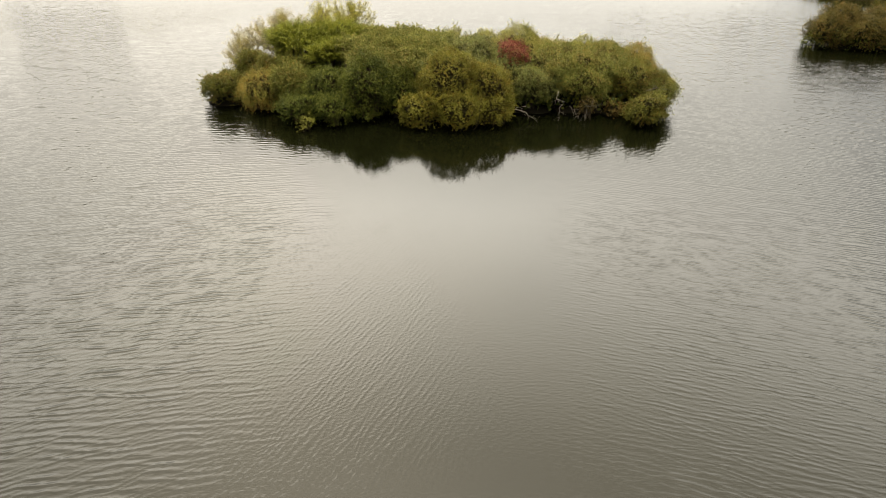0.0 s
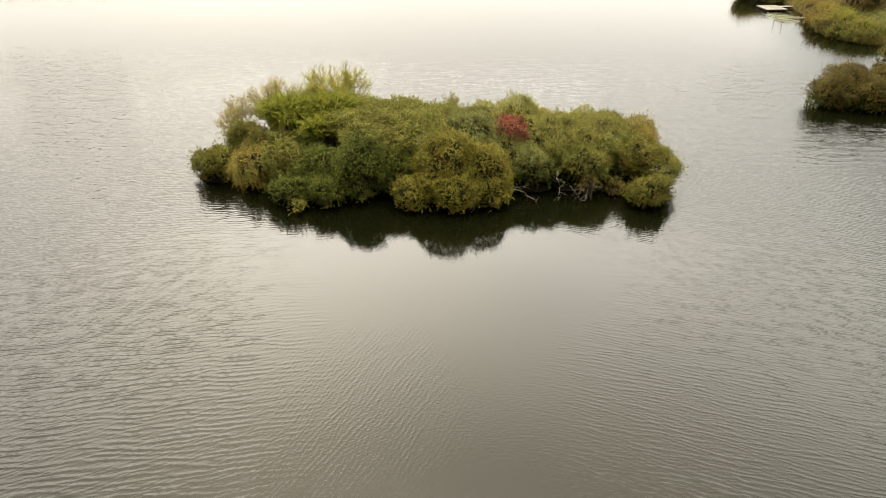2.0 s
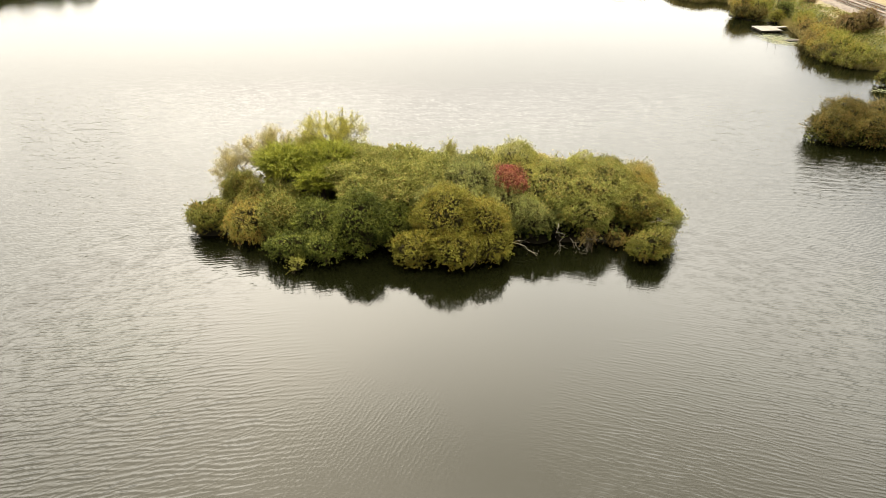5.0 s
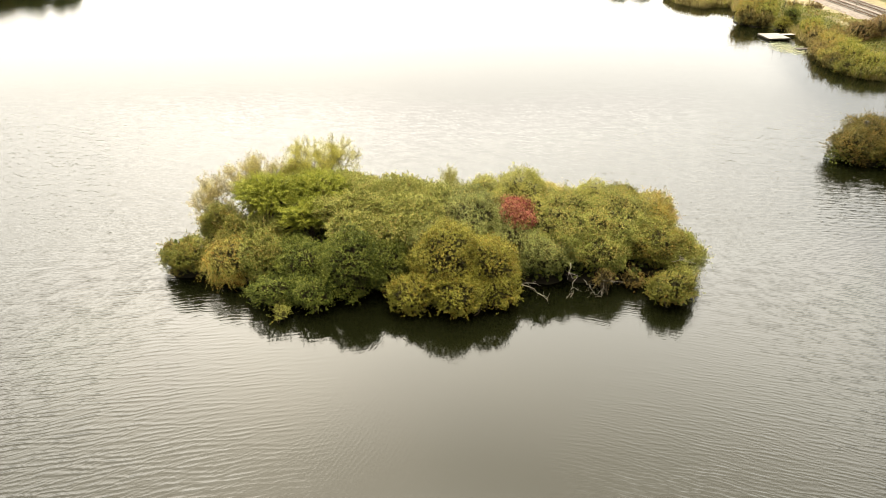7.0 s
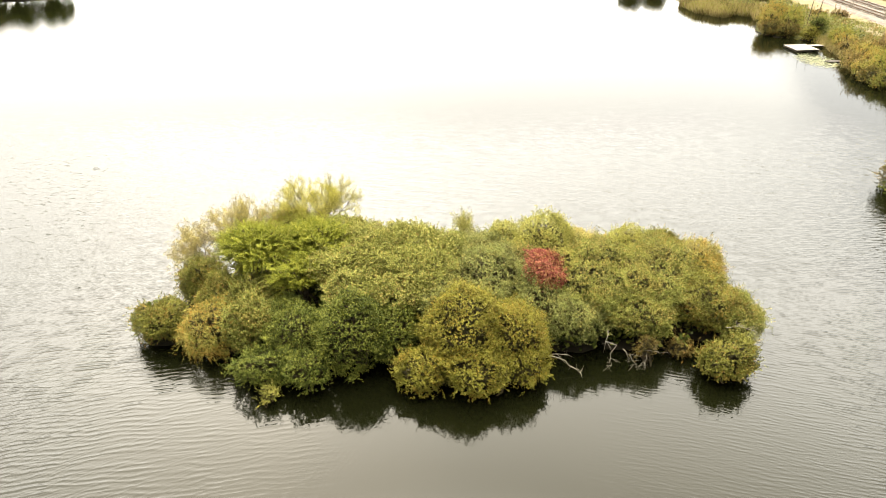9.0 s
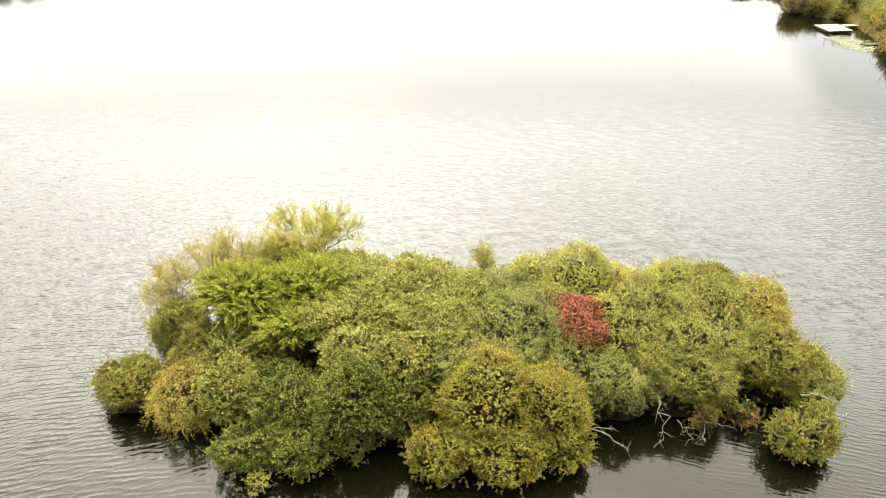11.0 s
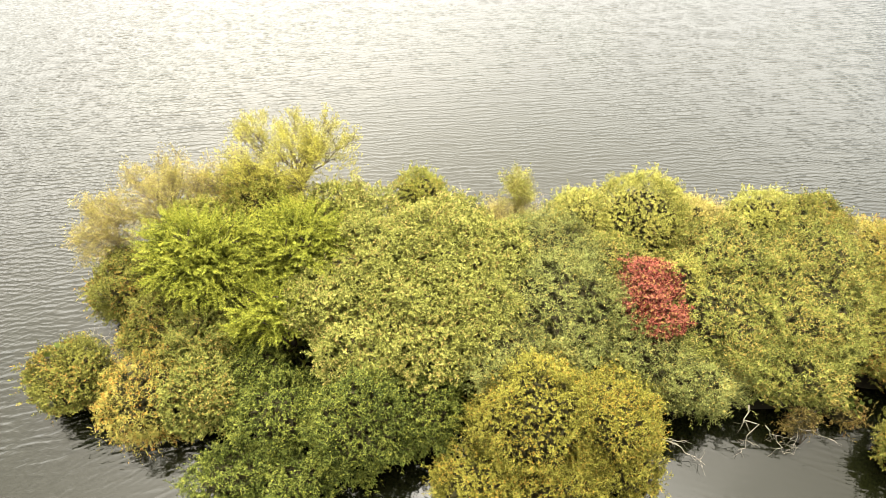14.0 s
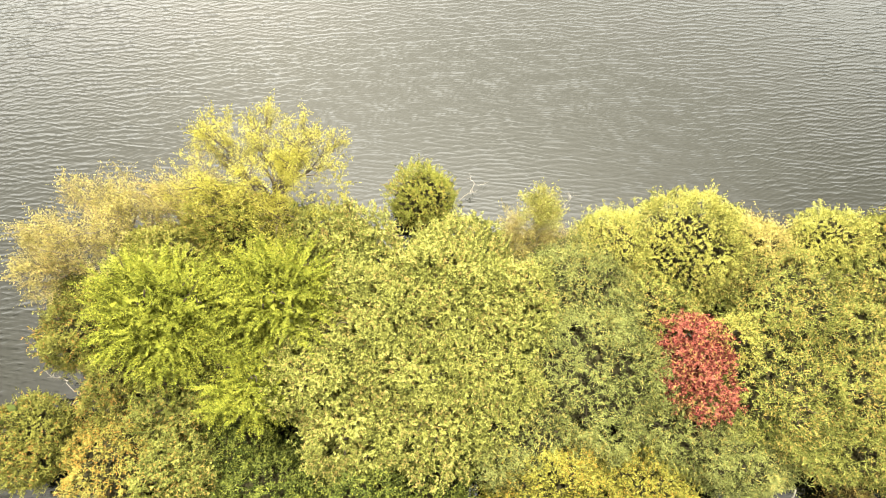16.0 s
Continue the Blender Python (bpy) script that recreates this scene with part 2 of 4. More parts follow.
    shelter = fade(math_node(n, l, "ADD", ex, ey), 0.12, 1.2, 0.32, 1.0)
    h = math_node(n, l, "MULTIPLY", h, math_node(n, l, "MAXIMUM", shelter, behind))      # the island's own shelter
    bp = n.new("ShaderNodeBump")
    bp.inputs["Strength"].default_value, bp.inputs["Distance"].default_value = 1.0, WAVE
    l.new(h, bp.inputs["Height"])
    l.new(bp.outputs["Normal"], b.inputs["Normal"])
    l.new(b.outputs["BSDF"], out.inputs["Surface"])
    return m


WAVE = 1.15
WATER = water_material()
SOIL = surface("bank_soil", [(0.3, (0.006, 0.005, 0.003)), (0.55, (0.014, 0.012, 0.007)), (0.75, (0.030, 0.027, 0.013))], 0.35, 0.95, 0.6, depth=0.05)
TURF = surface("bank_turf", [(0.3, (0.030, 0.030, 0.010)), (0.55, (0.060, 0.062, 0.018)), (0.75, (0.095, 0.092, 0.030))], 0.5, 0.95, 0.6, depth=0.05)
PATH_GRIT = surface("trodden_path", [(0.3, (0.16, 0.15, 0.12)), (0.7, (0.27, 0.25, 0.21))], 0.8, 0.95, 0.5, 9.0, depth=0.03)
DRY_GRASS = surface("dry_verge_grass", [(0.3, (0.090, 0.080, 0.040)), (0.55, (0.148, 0.126, 0.074)), (0.75, (0.200, 0.172, 0.112))], 0.5, 0.95, 0.6, depth=0.05)
BALLAST = surface("track_ballast", [(0.3, (0.08, 0.066, 0.056)), (0.5, (0.13, 0.11, 0.095)), (0.72, (0.19, 0.165, 0.15))], 1.6, 0.95, 0.9, 9.0, depth=0.05)
RAIL_STEEL = surface("rail_steel", [(0.3, (0.07, 0.045, 0.03)), (0.7, (0.13, 0.09, 0.065))], 3.0, 0.6, 0.2, metal=0.4)
SLEEPER = surface("concrete_sleeper", [(0.3, (0.13, 0.12, 0.105)), (0.7, (0.20, 0.185, 0.165))], 2.0, 0.9, 0.3, vary=0.2)
BARK = surface("brown_bark", [(0.3, (0.03, 0.024, 0.014)), (0.7, (0.085, 0.067, 0.043))], 4.0, 0.9, 0.6, 30.0)
PALE_BARK = surface("pale_willow_bark", [(0.3, (0.12, 0.095, 0.060)), (0.7, (0.22, 0.18, 0.115))], 4.0, 0.9, 0.5, 30.0)
BRANCH_BARK = surface("grey_brown_bark", [(0.3, (0.055, 0.042, 0.026)), (0.7, (0.12, 0.095, 0.062))], 4.0, 0.9, 0.5, 30.0)
DEADWOOD = surface("bleached_deadwood", [(0.3, (0.17, 0.15, 0.12)), (0.7, (0.32, 0.29, 0.25))], 5.0, 0.85, 0.5, 30.0)
PLANK = surface("weathered_plank", [(0.3, (0.14, 0.132, 0.115)), (0.55, (0.19, 0.18, 0.16)), (0.75, (0.24, 0.23, 0.21))], 1.2, 0.85, 0.4, 20.0, (0.3, 4, 1), vary=0.25)
DARK_TIMBER = surface("dark_wet_timber", [(0.3, (0.025, 0.022, 0.018)), (0.7, (0.07, 0.06, 0.05))], 2.0, 0.7, 0.4)
POST_STEEL = surface("dull_galvanised_steel", [(0.3, (0.14, 0.12, 0.10)), (0.7, (0.24, 0.22, 0.19))], 2.0, 0.6, 0.1)
PAD = leaf_material("lily_pad", (0.085, 0.095, 0.050), (0.15, 0.16, 0.085), (0.23, 0.235, 0.15), (0.19, 0.17, 0.10), 0.15, 0.1)
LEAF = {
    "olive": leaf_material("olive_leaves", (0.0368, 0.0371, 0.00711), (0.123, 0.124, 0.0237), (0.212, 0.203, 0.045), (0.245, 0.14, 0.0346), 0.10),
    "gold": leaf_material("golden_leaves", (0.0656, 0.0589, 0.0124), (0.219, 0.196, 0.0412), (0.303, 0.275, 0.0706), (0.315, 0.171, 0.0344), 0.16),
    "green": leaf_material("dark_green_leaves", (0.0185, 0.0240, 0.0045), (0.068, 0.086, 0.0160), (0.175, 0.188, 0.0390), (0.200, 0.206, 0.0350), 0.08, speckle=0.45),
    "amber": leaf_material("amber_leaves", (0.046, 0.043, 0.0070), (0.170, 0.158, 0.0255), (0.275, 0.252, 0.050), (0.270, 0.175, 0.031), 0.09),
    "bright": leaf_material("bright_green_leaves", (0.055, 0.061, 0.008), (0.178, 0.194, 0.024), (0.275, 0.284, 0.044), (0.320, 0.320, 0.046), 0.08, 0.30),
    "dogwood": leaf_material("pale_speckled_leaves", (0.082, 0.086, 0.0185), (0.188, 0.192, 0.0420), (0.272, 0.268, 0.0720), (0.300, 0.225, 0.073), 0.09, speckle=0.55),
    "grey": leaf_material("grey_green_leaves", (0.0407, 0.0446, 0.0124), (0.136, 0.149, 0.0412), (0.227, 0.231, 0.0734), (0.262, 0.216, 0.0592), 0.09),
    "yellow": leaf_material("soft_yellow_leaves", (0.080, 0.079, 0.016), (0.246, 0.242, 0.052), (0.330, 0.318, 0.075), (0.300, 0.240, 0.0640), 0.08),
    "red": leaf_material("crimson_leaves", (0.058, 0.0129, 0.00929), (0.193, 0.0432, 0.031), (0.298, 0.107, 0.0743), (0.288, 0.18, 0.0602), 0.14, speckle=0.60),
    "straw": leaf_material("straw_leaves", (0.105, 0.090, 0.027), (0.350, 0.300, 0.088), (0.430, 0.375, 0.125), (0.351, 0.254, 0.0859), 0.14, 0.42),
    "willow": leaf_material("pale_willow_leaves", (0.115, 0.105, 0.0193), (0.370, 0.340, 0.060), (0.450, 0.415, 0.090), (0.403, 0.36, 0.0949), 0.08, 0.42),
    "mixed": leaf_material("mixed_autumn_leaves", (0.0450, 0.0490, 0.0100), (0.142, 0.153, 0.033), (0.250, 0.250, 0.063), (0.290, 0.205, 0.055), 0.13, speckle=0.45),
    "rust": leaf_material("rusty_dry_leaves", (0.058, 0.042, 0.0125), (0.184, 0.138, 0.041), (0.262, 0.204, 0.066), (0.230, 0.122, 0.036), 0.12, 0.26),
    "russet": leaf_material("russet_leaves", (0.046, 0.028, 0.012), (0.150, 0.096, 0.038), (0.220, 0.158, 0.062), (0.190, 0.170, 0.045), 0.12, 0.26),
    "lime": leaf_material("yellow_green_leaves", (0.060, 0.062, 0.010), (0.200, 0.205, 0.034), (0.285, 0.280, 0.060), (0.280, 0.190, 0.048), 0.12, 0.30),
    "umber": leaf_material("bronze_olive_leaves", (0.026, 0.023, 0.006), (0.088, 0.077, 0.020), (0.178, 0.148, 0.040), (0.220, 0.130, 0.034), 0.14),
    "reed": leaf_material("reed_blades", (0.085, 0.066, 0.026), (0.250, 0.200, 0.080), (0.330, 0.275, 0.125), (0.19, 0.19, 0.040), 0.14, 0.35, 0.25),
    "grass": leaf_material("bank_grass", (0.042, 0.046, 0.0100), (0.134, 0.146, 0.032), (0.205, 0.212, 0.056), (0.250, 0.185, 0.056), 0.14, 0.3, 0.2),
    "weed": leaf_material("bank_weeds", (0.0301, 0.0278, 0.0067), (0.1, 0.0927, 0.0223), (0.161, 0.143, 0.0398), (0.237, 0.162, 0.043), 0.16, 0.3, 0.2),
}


# inner twigs coloured extra dark, so the gaps in a crown read as shade
SHADE_TWIGS = surface("shade_dark_twigs", [(0.3, (0.020, 0.018, 0.009)), (0.7, (0.055, 0.048, 0.021))], 2.0, 0.95, 0.5)

# ---- builders ----
def part(name, bm, mat, parent, label=""):
    """Links a bmesh, or a finished mesh, as one object under a thing or a part."""
    if isinstance(bm, bpy.types.Mesh):
        me = bm
    else:
        me = bpy.data.meshes.new(name)
        bm.to_mesh(me)
        bm.free()
    if mat and not me.materials:
        me.materials.append(mat)
    ob = new(name, me)
    ob.parent = parent
    if label:
        ob["label"] = label
    return ob


def leaf_mesh(name, verts, mat, inner=None, count=0):
    """A mesh of separate leaves: verts is (n, corners, 3); the last count of them take the inner material."""
    verts = np.asarray(verts, np.float32)
    n, c = verts.shape[:2]
    me = bpy.data.meshes.new(name)
    me.vertices.add(c * n)
    me.vertices.foreach_set("co", verts.ravel())
    me.loops.add(c * n)
    me.loops.foreach_set("vertex_index", np.arange(c * n, dtype=np.int32))
    me.polygons.add(n)
    me.polygons.foreach_set("loop_start", np.arange(0, c * n, c, dtype=np.int32))
    me.update(calc_edges=True)
    me.materials.append(mat)
    if count:
        me.materials.append(inner)
        me.polygons.foreach_set("material_index", np.repeat(np.array([0, 1], np.int32), (n - count, count)))
    return me


def unit(v):
    return v / np.maximum(np.linalg.norm(v, axis=-1, keepdims=True), 1e-9)


def leaf_quads(rng, base, way, length, width, face=None):
    """Folded pointed leaves from their stalks, each a kite of four corners; face: where the blades turn to."""
    n = len(base)
    side = unit(np.cross(way, rng.normal(size=(n, 3)) if face is None else face + rng.normal(size=(n, 3)) * 0.45))
    if face is not None:
        side = -side
    over = np.cross(side, way)
    L, W = np.asarray(length)[:, None], np.asarray(width)[:, None]
    mid = base + way * L * 0.45
    tip = base + way * L - over * L * 0.18
    return np.stack([base, mid + side * W * 0.5 + over * W * 0.2, tip, mid - side * W * 0.5 + over * W * 0.2], 1)


def leaf_tris(rng, base, way, length, width, face=None):
    """Small narrow leaves, each a single pointed blade."""
    n = len(base)
    side = unit(np.cross(way, rng.normal(size=(n, 3)) if face is None else face + rng.normal(size=(n, 3)) * 0.5))
    L, W = np.asarray(length)[:, None], np.asarray(width)[:, None]
    return np.stack([base - side * W * 0.5, base + side * W * 0.5, base + way * L], 1)


def clumps(rng, p, cell):
    """How far each place lies from the heart of its clump of twigs, in cells: about 0 to 1."""
    q = p / cell + rng.uniform(0, 50, 3)
    home = np.floor(q).astype(np.int64)
    best = np.full(len(p), 9.0)
    for dx, dy, dz in itertools.product((-1, 0, 1), repeat=3):
        k = home + (dx, dy, dz)
        h = (k[:, 0] * 73856093 ^ k[:, 1] * 19349663 ^ k[:, 2] * 83492791) & 0x7FFFFFFF
        jitter = np.stack([(h * m % 104729) / 104729 for m in (3, 7, 13)], 1)
        best = np.minimum(best, ((k + jitter - q) ** 2).sum(1))
    return np.sqrt(best)


def lumps(rng, p, size):
    """A smooth random field over places p, roughly -1 to 1."""
    total = np.zeros(len(p))
    for _ in range(5):
        k = rng.normal(size=3) / size
        total += np.sin(p @ k * 2.2 + rng.uniform(0, 6.28))
    return total / 2.6


# how a kind of shrub carries its leaves:
# sprigs per square metre, leaves to a sprig, sprig length, leaf length, leaf width, outward, upward, loose, clump size, clump relief
HABIT = {
    "small": (118, 11, 0.22, 0.080, 0.046, 1.0, 0.6, 0.9, 0.46, 0.36),
    "broad": (118, 11, 0.17, 0.086, 0.054, 1.0, 0.6, 0.9, 0.22, 0.11),
    "fine": (135, 12, 0.20, 0.064, 0.040, 1.0, 0.6, 0.9, 0.30, 0.18),
    "narrow": (84, 14, 0.38, 0.100, 0.034, 0.8, 0.5, 1.2, 0.40, 0.26),
    "frond": (18, 80, 1.15, 0.135, 0.058, 0.9, 0.35, 0.5, 0.9, 0.2),
    "droop": (62, 15, 0.42, 0.085, 0.038, 0.9, -0.5, 0.7, 0.55, 0.36),
    "brush": (34, 18, 0.80, 0.120, 0.042, 0.55, 1.0, 0.55, 0.75, 0.40),
    "wispy": (30, 12, 0.50, 0.080, 0.030, 0.5, 0.9, 0.8, 0.6, 0.3),
}


def lobes_of(rng, x, y, rx, ry, h, z0, count, round_=False):
    """A crown's rounded masses: the body and smaller lobes standing a little out of it."""
    rz = (h - z0) * 0.56
    c = np.array([x, y, h - rz])
    r = np.array([rx, ry, rz])
    out = [(c, r * (0.95 if round_ else 0.90))]
    for _ in range(count):
        d = unit(rng.normal(size=3) + np.array([0, 0, 0.35]))
        s = rng.uniform(0.16, 0.30) if round_ else rng.uniform(0.18, 0.36)
        q = c + d * r * (1.0 - s * 0.95)
        q[2] = max(q[2], z0 + 0.35)
        rr = s * np.array([(rx + ry) / 2] * 2 + [min(rz, (rx + ry) / 2)]) * rng.uniform(0.85, 1.15, 3)
        out.append((q, rr))
    return out


def crown_mesh(name, rng, lobes, others, habit, mat, z0, thick=1.0, size=1.0, gaps=0.92):
    per, many, reach, ll, lw, w_out_, w_up, w_loose, cell, relief = HABIT[habit]
    spots, outs = [], []
    for k, (c, r) in enumerate(lobes):
        area = 4 * math.pi * ((r[0] * r[1]) ** 1.6 / 3 + (r[0] * r[2]) ** 1.6 / 3 + (r[1] * r[2]) ** 1.6 / 3) ** (1 / 1.6)
        n = int(area * per * thick * 1.30)
        d = unit(rng.normal(size=(n, 3)))
        depth = np.where(rng.random(n) < 0.25, rng.uniform(0.70, 0.88, n), rng.uniform(0.90, 1.03, n))
        p = c + d * r * depth[:, None]
        keep = (p[:, 2] > z0) & (d[:, 2] > -0.75) & (rng.random(n) < np.clip(0.90 + d[:, 2] * 0.9, 0.30, 1.0))    # fuller towards the light
        for j, (c2, r2) in enumerate(lobes):
            if j != k:
                keep &= (((p - c2) / (r2 * 0.82)) ** 2).sum(1) > 1
        for c2, r2 in others:
            keep &= (((p - c2) / (r2 * 0.80)) ** 2).sum(1) > 1
        spots.append(p[keep])
        outs.append(unit(d / r)[keep])
    p, o = np.concatenate(spots), np.concatenate(outs)
    # twigs gather in clumps, with gaps between them into the shade
    f = clumps(rng, p * np.array([1, 1, 0.85]), cell * size)
    keep = (f < (1.2 if habit in ("broad", "frond") else gaps)) & (rng.random(len(f)) < np.clip(1.75 - 1.5 * f, 0.8 if habit == "broad" else 0.3, 1))
    p, o, f = p[keep], o[keep], f[keep]
    p = p + o * (relief * size * (0.42 - f))[:, None] + o * (0.24 * lumps(rng, p, 1.1))[:, None]
    n = len(p)
    axis = unit(o * w_out_ + np.array([0, 0, w_up]) + rng.normal(size=(n, 3)) * w_loose * 0.6)
    length = reach * rng.uniform(0.6, 1.35, n)
    stray = rng.random(n) < 0.15                                     # shoots that have outgrown the rest
    p = p + o * (stray * rng.uniform(0.06, 0.38, n) * size)[:, None]
    length = length * np.where(stray, 1.8, 1.0)
    if habit == "frond":                                             # long shoots that fan out of the shrub's heart and arch over
        heart = lobes[0][0] - np.array([0, 0, lobes[0][1][2] * 0.6])
        axis = unit(unit(p - heart) + o * 0.25 + np.array([0, 0, 0.15]) + rng.normal(size=(n, 3)) * 0.28)
    t = (np.arange(many) + 0.5) / many
    base = p[:, None, :] + axis[:, None, :] * (length[:, None] * (t[None, :] - (0.62 if habit == "frond" else 0.40)))[..., None]
    base[..., 2] -= (length[:, None] * t[None, :] ** 2 * (0.15 if w_up > 0 else 0.5))
    a = unit(np.cross(axis, rng.normal(size=(n, 3))))
    b = np.cross(axis, a)
    ang = (np.arange(many) * 2.4)[None, :] + rng.uniform(0, 6.28, n)[:, None]
    if habit == "frond":                                             # leaflets stand out to both sides of the shoot
        a = unit(np.cross(axis, np.array([0, 0, 1.0]) + 0.35 * rng.normal(size=(n, 3))))
        b = np.cross(axis, a)
        ang = (np.arange(many) * math.pi)[None, :] + rng.normal(size=(n, many)) * 0.45
    radial = a[:, None, :] * np.cos(ang)[..., None] + b[:, None, :] * np.sin(ang)[..., None]
    way = unit((axis[:, None, :] * 0.65 + radial * 0.8 + rng.normal(size=(n, many, 3)) * 0.25).reshape(-1, 3))
    base = base.reshape(-1, 3) + way * 0.02
    m = len(base)
    k = rng.uniform(0.7, 1.3, m) * size
    if habit == "frond":
        k = k * np.tile(1.15 - 0.70 * t, n)
    ok = base[:, 2] > 0.03
    toward = np.repeat(unit(o * 0.75 + np.array([0, 0, 0.75])), many, 0)    # blades turn outward and up, to the light
    leaves = [leaf_tris(rng, base[ok], way[ok], ll * k[ok], lw * k[ok], toward[ok])]
    # the interior: a tangle of bare twigs and withered leaves, coloured dark to paint the gaps' shade, or in the open
    # broad-leaved kinds of shaded leaves
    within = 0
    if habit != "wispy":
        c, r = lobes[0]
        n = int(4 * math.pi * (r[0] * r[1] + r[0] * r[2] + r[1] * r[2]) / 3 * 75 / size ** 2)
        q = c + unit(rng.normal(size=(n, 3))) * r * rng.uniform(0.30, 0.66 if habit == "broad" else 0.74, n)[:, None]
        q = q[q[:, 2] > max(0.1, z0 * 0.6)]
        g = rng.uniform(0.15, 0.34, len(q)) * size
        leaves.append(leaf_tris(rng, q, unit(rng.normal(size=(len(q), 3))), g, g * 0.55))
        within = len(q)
    return leaf_mesh(name, np.concatenate(leaves), mat, mat if habit in ("broad", "frond") else SHADE_TWIGS, within)


def tube(bm, pts, radii, sides=5):
    """A tapered round stem along the points."""
    rings = []
    pts = [Vector(q) for q in pts]
    for k, q in enumerate(pts):
        d = (pts[min(k + 1, len(pts) - 1)] - pts[max(k - 1, 0)]).normalized()
        u = d.cross(Vector((0.31, 0.86, 0.4))).normalized()
        w = d.cross(u)
        rings.append([bm.verts.new(q + (u * math.cos(6.2832 * s / sides) + w * math.sin(6.2832 * s / sides)) * radii[k]) for s in range(sides)])
    for r0, r1 in zip(rings, rings[1:]):
        for s in range(sides):
            bm.faces.new((r0[s], r0[(s + 1) % sides], r1[(s + 1) % sides], r1[s]))
    bm.faces.new(rings[0][::-1])
    bm.faces.new(rings[-1])


def bent(rng, a, b, steps=4, sway=0.12):
    """A crooked line from a to b."""
    a, b = np.asarray(a, float), np.asarray(b, float)
    size = np.linalg.norm(b - a)
    out = []
    for k in range(steps + 1):
        t = k / steps
        q = a * (1 - t) + b * t
        q = q + rng.normal(size=3) * sway * size * math.sin(math.pi * t) * 0.6
        q[2] += 0.10 * size * math.sin(math.pi * t)
        out.append(q)
    return out


def add_stems(rng, foot, lobes, thing, thick=0.07, twigs=3):
    """Several stems from the foot into the crown's masses, each with a few side branches."""
    x, y = thing.location.x, thing.location.y
    for c, r in lobes[:8]:
        bm = bmesh.new()
        f = np.array(foot) + np.append(rng.normal(size=2) * 0.18, 0)
        line = bent(rng, f, c + np.array([0, 0, r[2] * 0.4]), 4)
        tube(bm, line, [thick * (1 - 0.18 * k) for k in range(5)])
        bmesh.ops.translate(bm, vec=(-x, -y, 0), verts=bm.verts)
        stem = part("stem", bm, BARK, thing)
        for _ in range(twigs):
            s = line[rng.integers(2, 4)]
            e = c + unit(rng.normal(size=3) + np.array([0, 0, 0.4])) * r * 1.0
            e[2] = max(e[2], 0.25)
            fine = bmesh.new()
            tube(fine, bent(rng, s, e, 3), [thick * 0.4, thick * 0.3, thick * 0.2, thick * 0.1], 4)
            bmesh.ops.translate(fine, vec=(-x, -y, 0), verts=fine.verts)
            part("twig", fine, BARK, stem)


def add_limbs(rng, foot, lobes, thing, thick, limbs=7, forks=6, twigs=5, bark=None, rise_to=0.45):
    """An open crown: trunk, limbs, forks and fine twigs that show between the leaves. Returns the twigs."""
    ends, away = [], (-thing.location.x, -thing.location.y, 0)
    top = lobes[0][0]
    fork = np.array([foot[0] * 0.6 + top[0] * 0.4, foot[1] * 0.6 + top[1] * 0.4, foot[2] + (top[2] - foot[2]) * rise_to])
    bm = bmesh.new()
    tube(bm, bent(rng, foot, fork, 4, 0.05), [thick, thick * 0.85, thick * 0.75, thick * 0.7, thick * 0.65], 7)
    bmesh.ops.translate(bm, vec=away, verts=bm.verts)
    part("trunk", bm, bark or PALE_BARK, thing)
    for k in range(limbs):
        bm = bmesh.new()
        c, r = lobes[0]
        turn = 2.4 * k + rng.uniform(-0.4, 0.4)
        rise = rng.uniform(-0.05, 1.2)
        e = c + np.array([math.cos(turn) * math.cos(rise), math.sin(turn) * math.cos(rise), math.sin(rise)]) * r * 0.85
        line = bent(rng, fork, e, 5, 0.10)
        tube(bm, line, [thick * 0.5 * (1 - 0.15 * j) for j in range(6)], 6)
        bmesh.ops.translate(bm, vec=away, verts=bm.verts)
        limb = part("limb", bm, bark or PALE_BARK, thing)
        for _ in range(forks):
            fine = bmesh.new()
            s = line[rng.integers(2, 6)]
            d = unit(unit(e - fork) + rng.normal(size=3) * 0.6 + np.array([0, 0, 0.3]))
            q = s + d * rng.uniform(0.5, 1.1)
            l2 = bent(rng, s, q, 3, 0.12)
            tube(fine, l2, [thick * 0.22, thick * 0.18, thick * 0.13, thick * 0.08], 4)
            for _ in range(twigs):
                s2 = l2[rng.integers(1, 4)]
                d2 = unit(d + rng.normal(size=3) * 0.6 + np.array([0, 0, 0.3]))
                q2 = s2 + d2 * rng.uniform(0.3, 0.7)
                tube(fine, [s2, (s2 + q2) / 2 + rng.normal(size=3) * 0.04, q2], [thick * 0.085, thick * 0.06, thick * 0.03], 3)
                ends.append((s2, q2))
            bmesh.ops.translate(fine, vec=away, verts=fine.verts)
            part("branch", fine, bark or PALE_BARK, limb)
    return ends


def twig_leaves(name, rng, ends, mat, per, ll, lw):
    """Leaves set along fine twigs."""
    s, e = (np.array([q[k] for q in ends]) for k in (0, 1))
    t = rng.uniform(0.1, 1.15, (len(s), per))
    base = (s[:, None] + (e - s)[:, None] * t[..., None] + rng.normal(size=(len(s), per, 3)) * 0.07).reshape(-1, 3)
    way = unit(np.repeat(unit(e - s), per, 0) * 0.7 + rng.normal(size=(len(base), 3)) * 0.6 - np.array([0, 0, 0.15]))
    k = rng.uniform(0.6, 1.3, len(base))
    return leaf_mesh(name, leaf_tris(rng, base, way, ll * k, lw * k), mat)


def shifted(me, x, y):
    me.transform(Matrix.Translation((-x, -y, 0)))
    return me


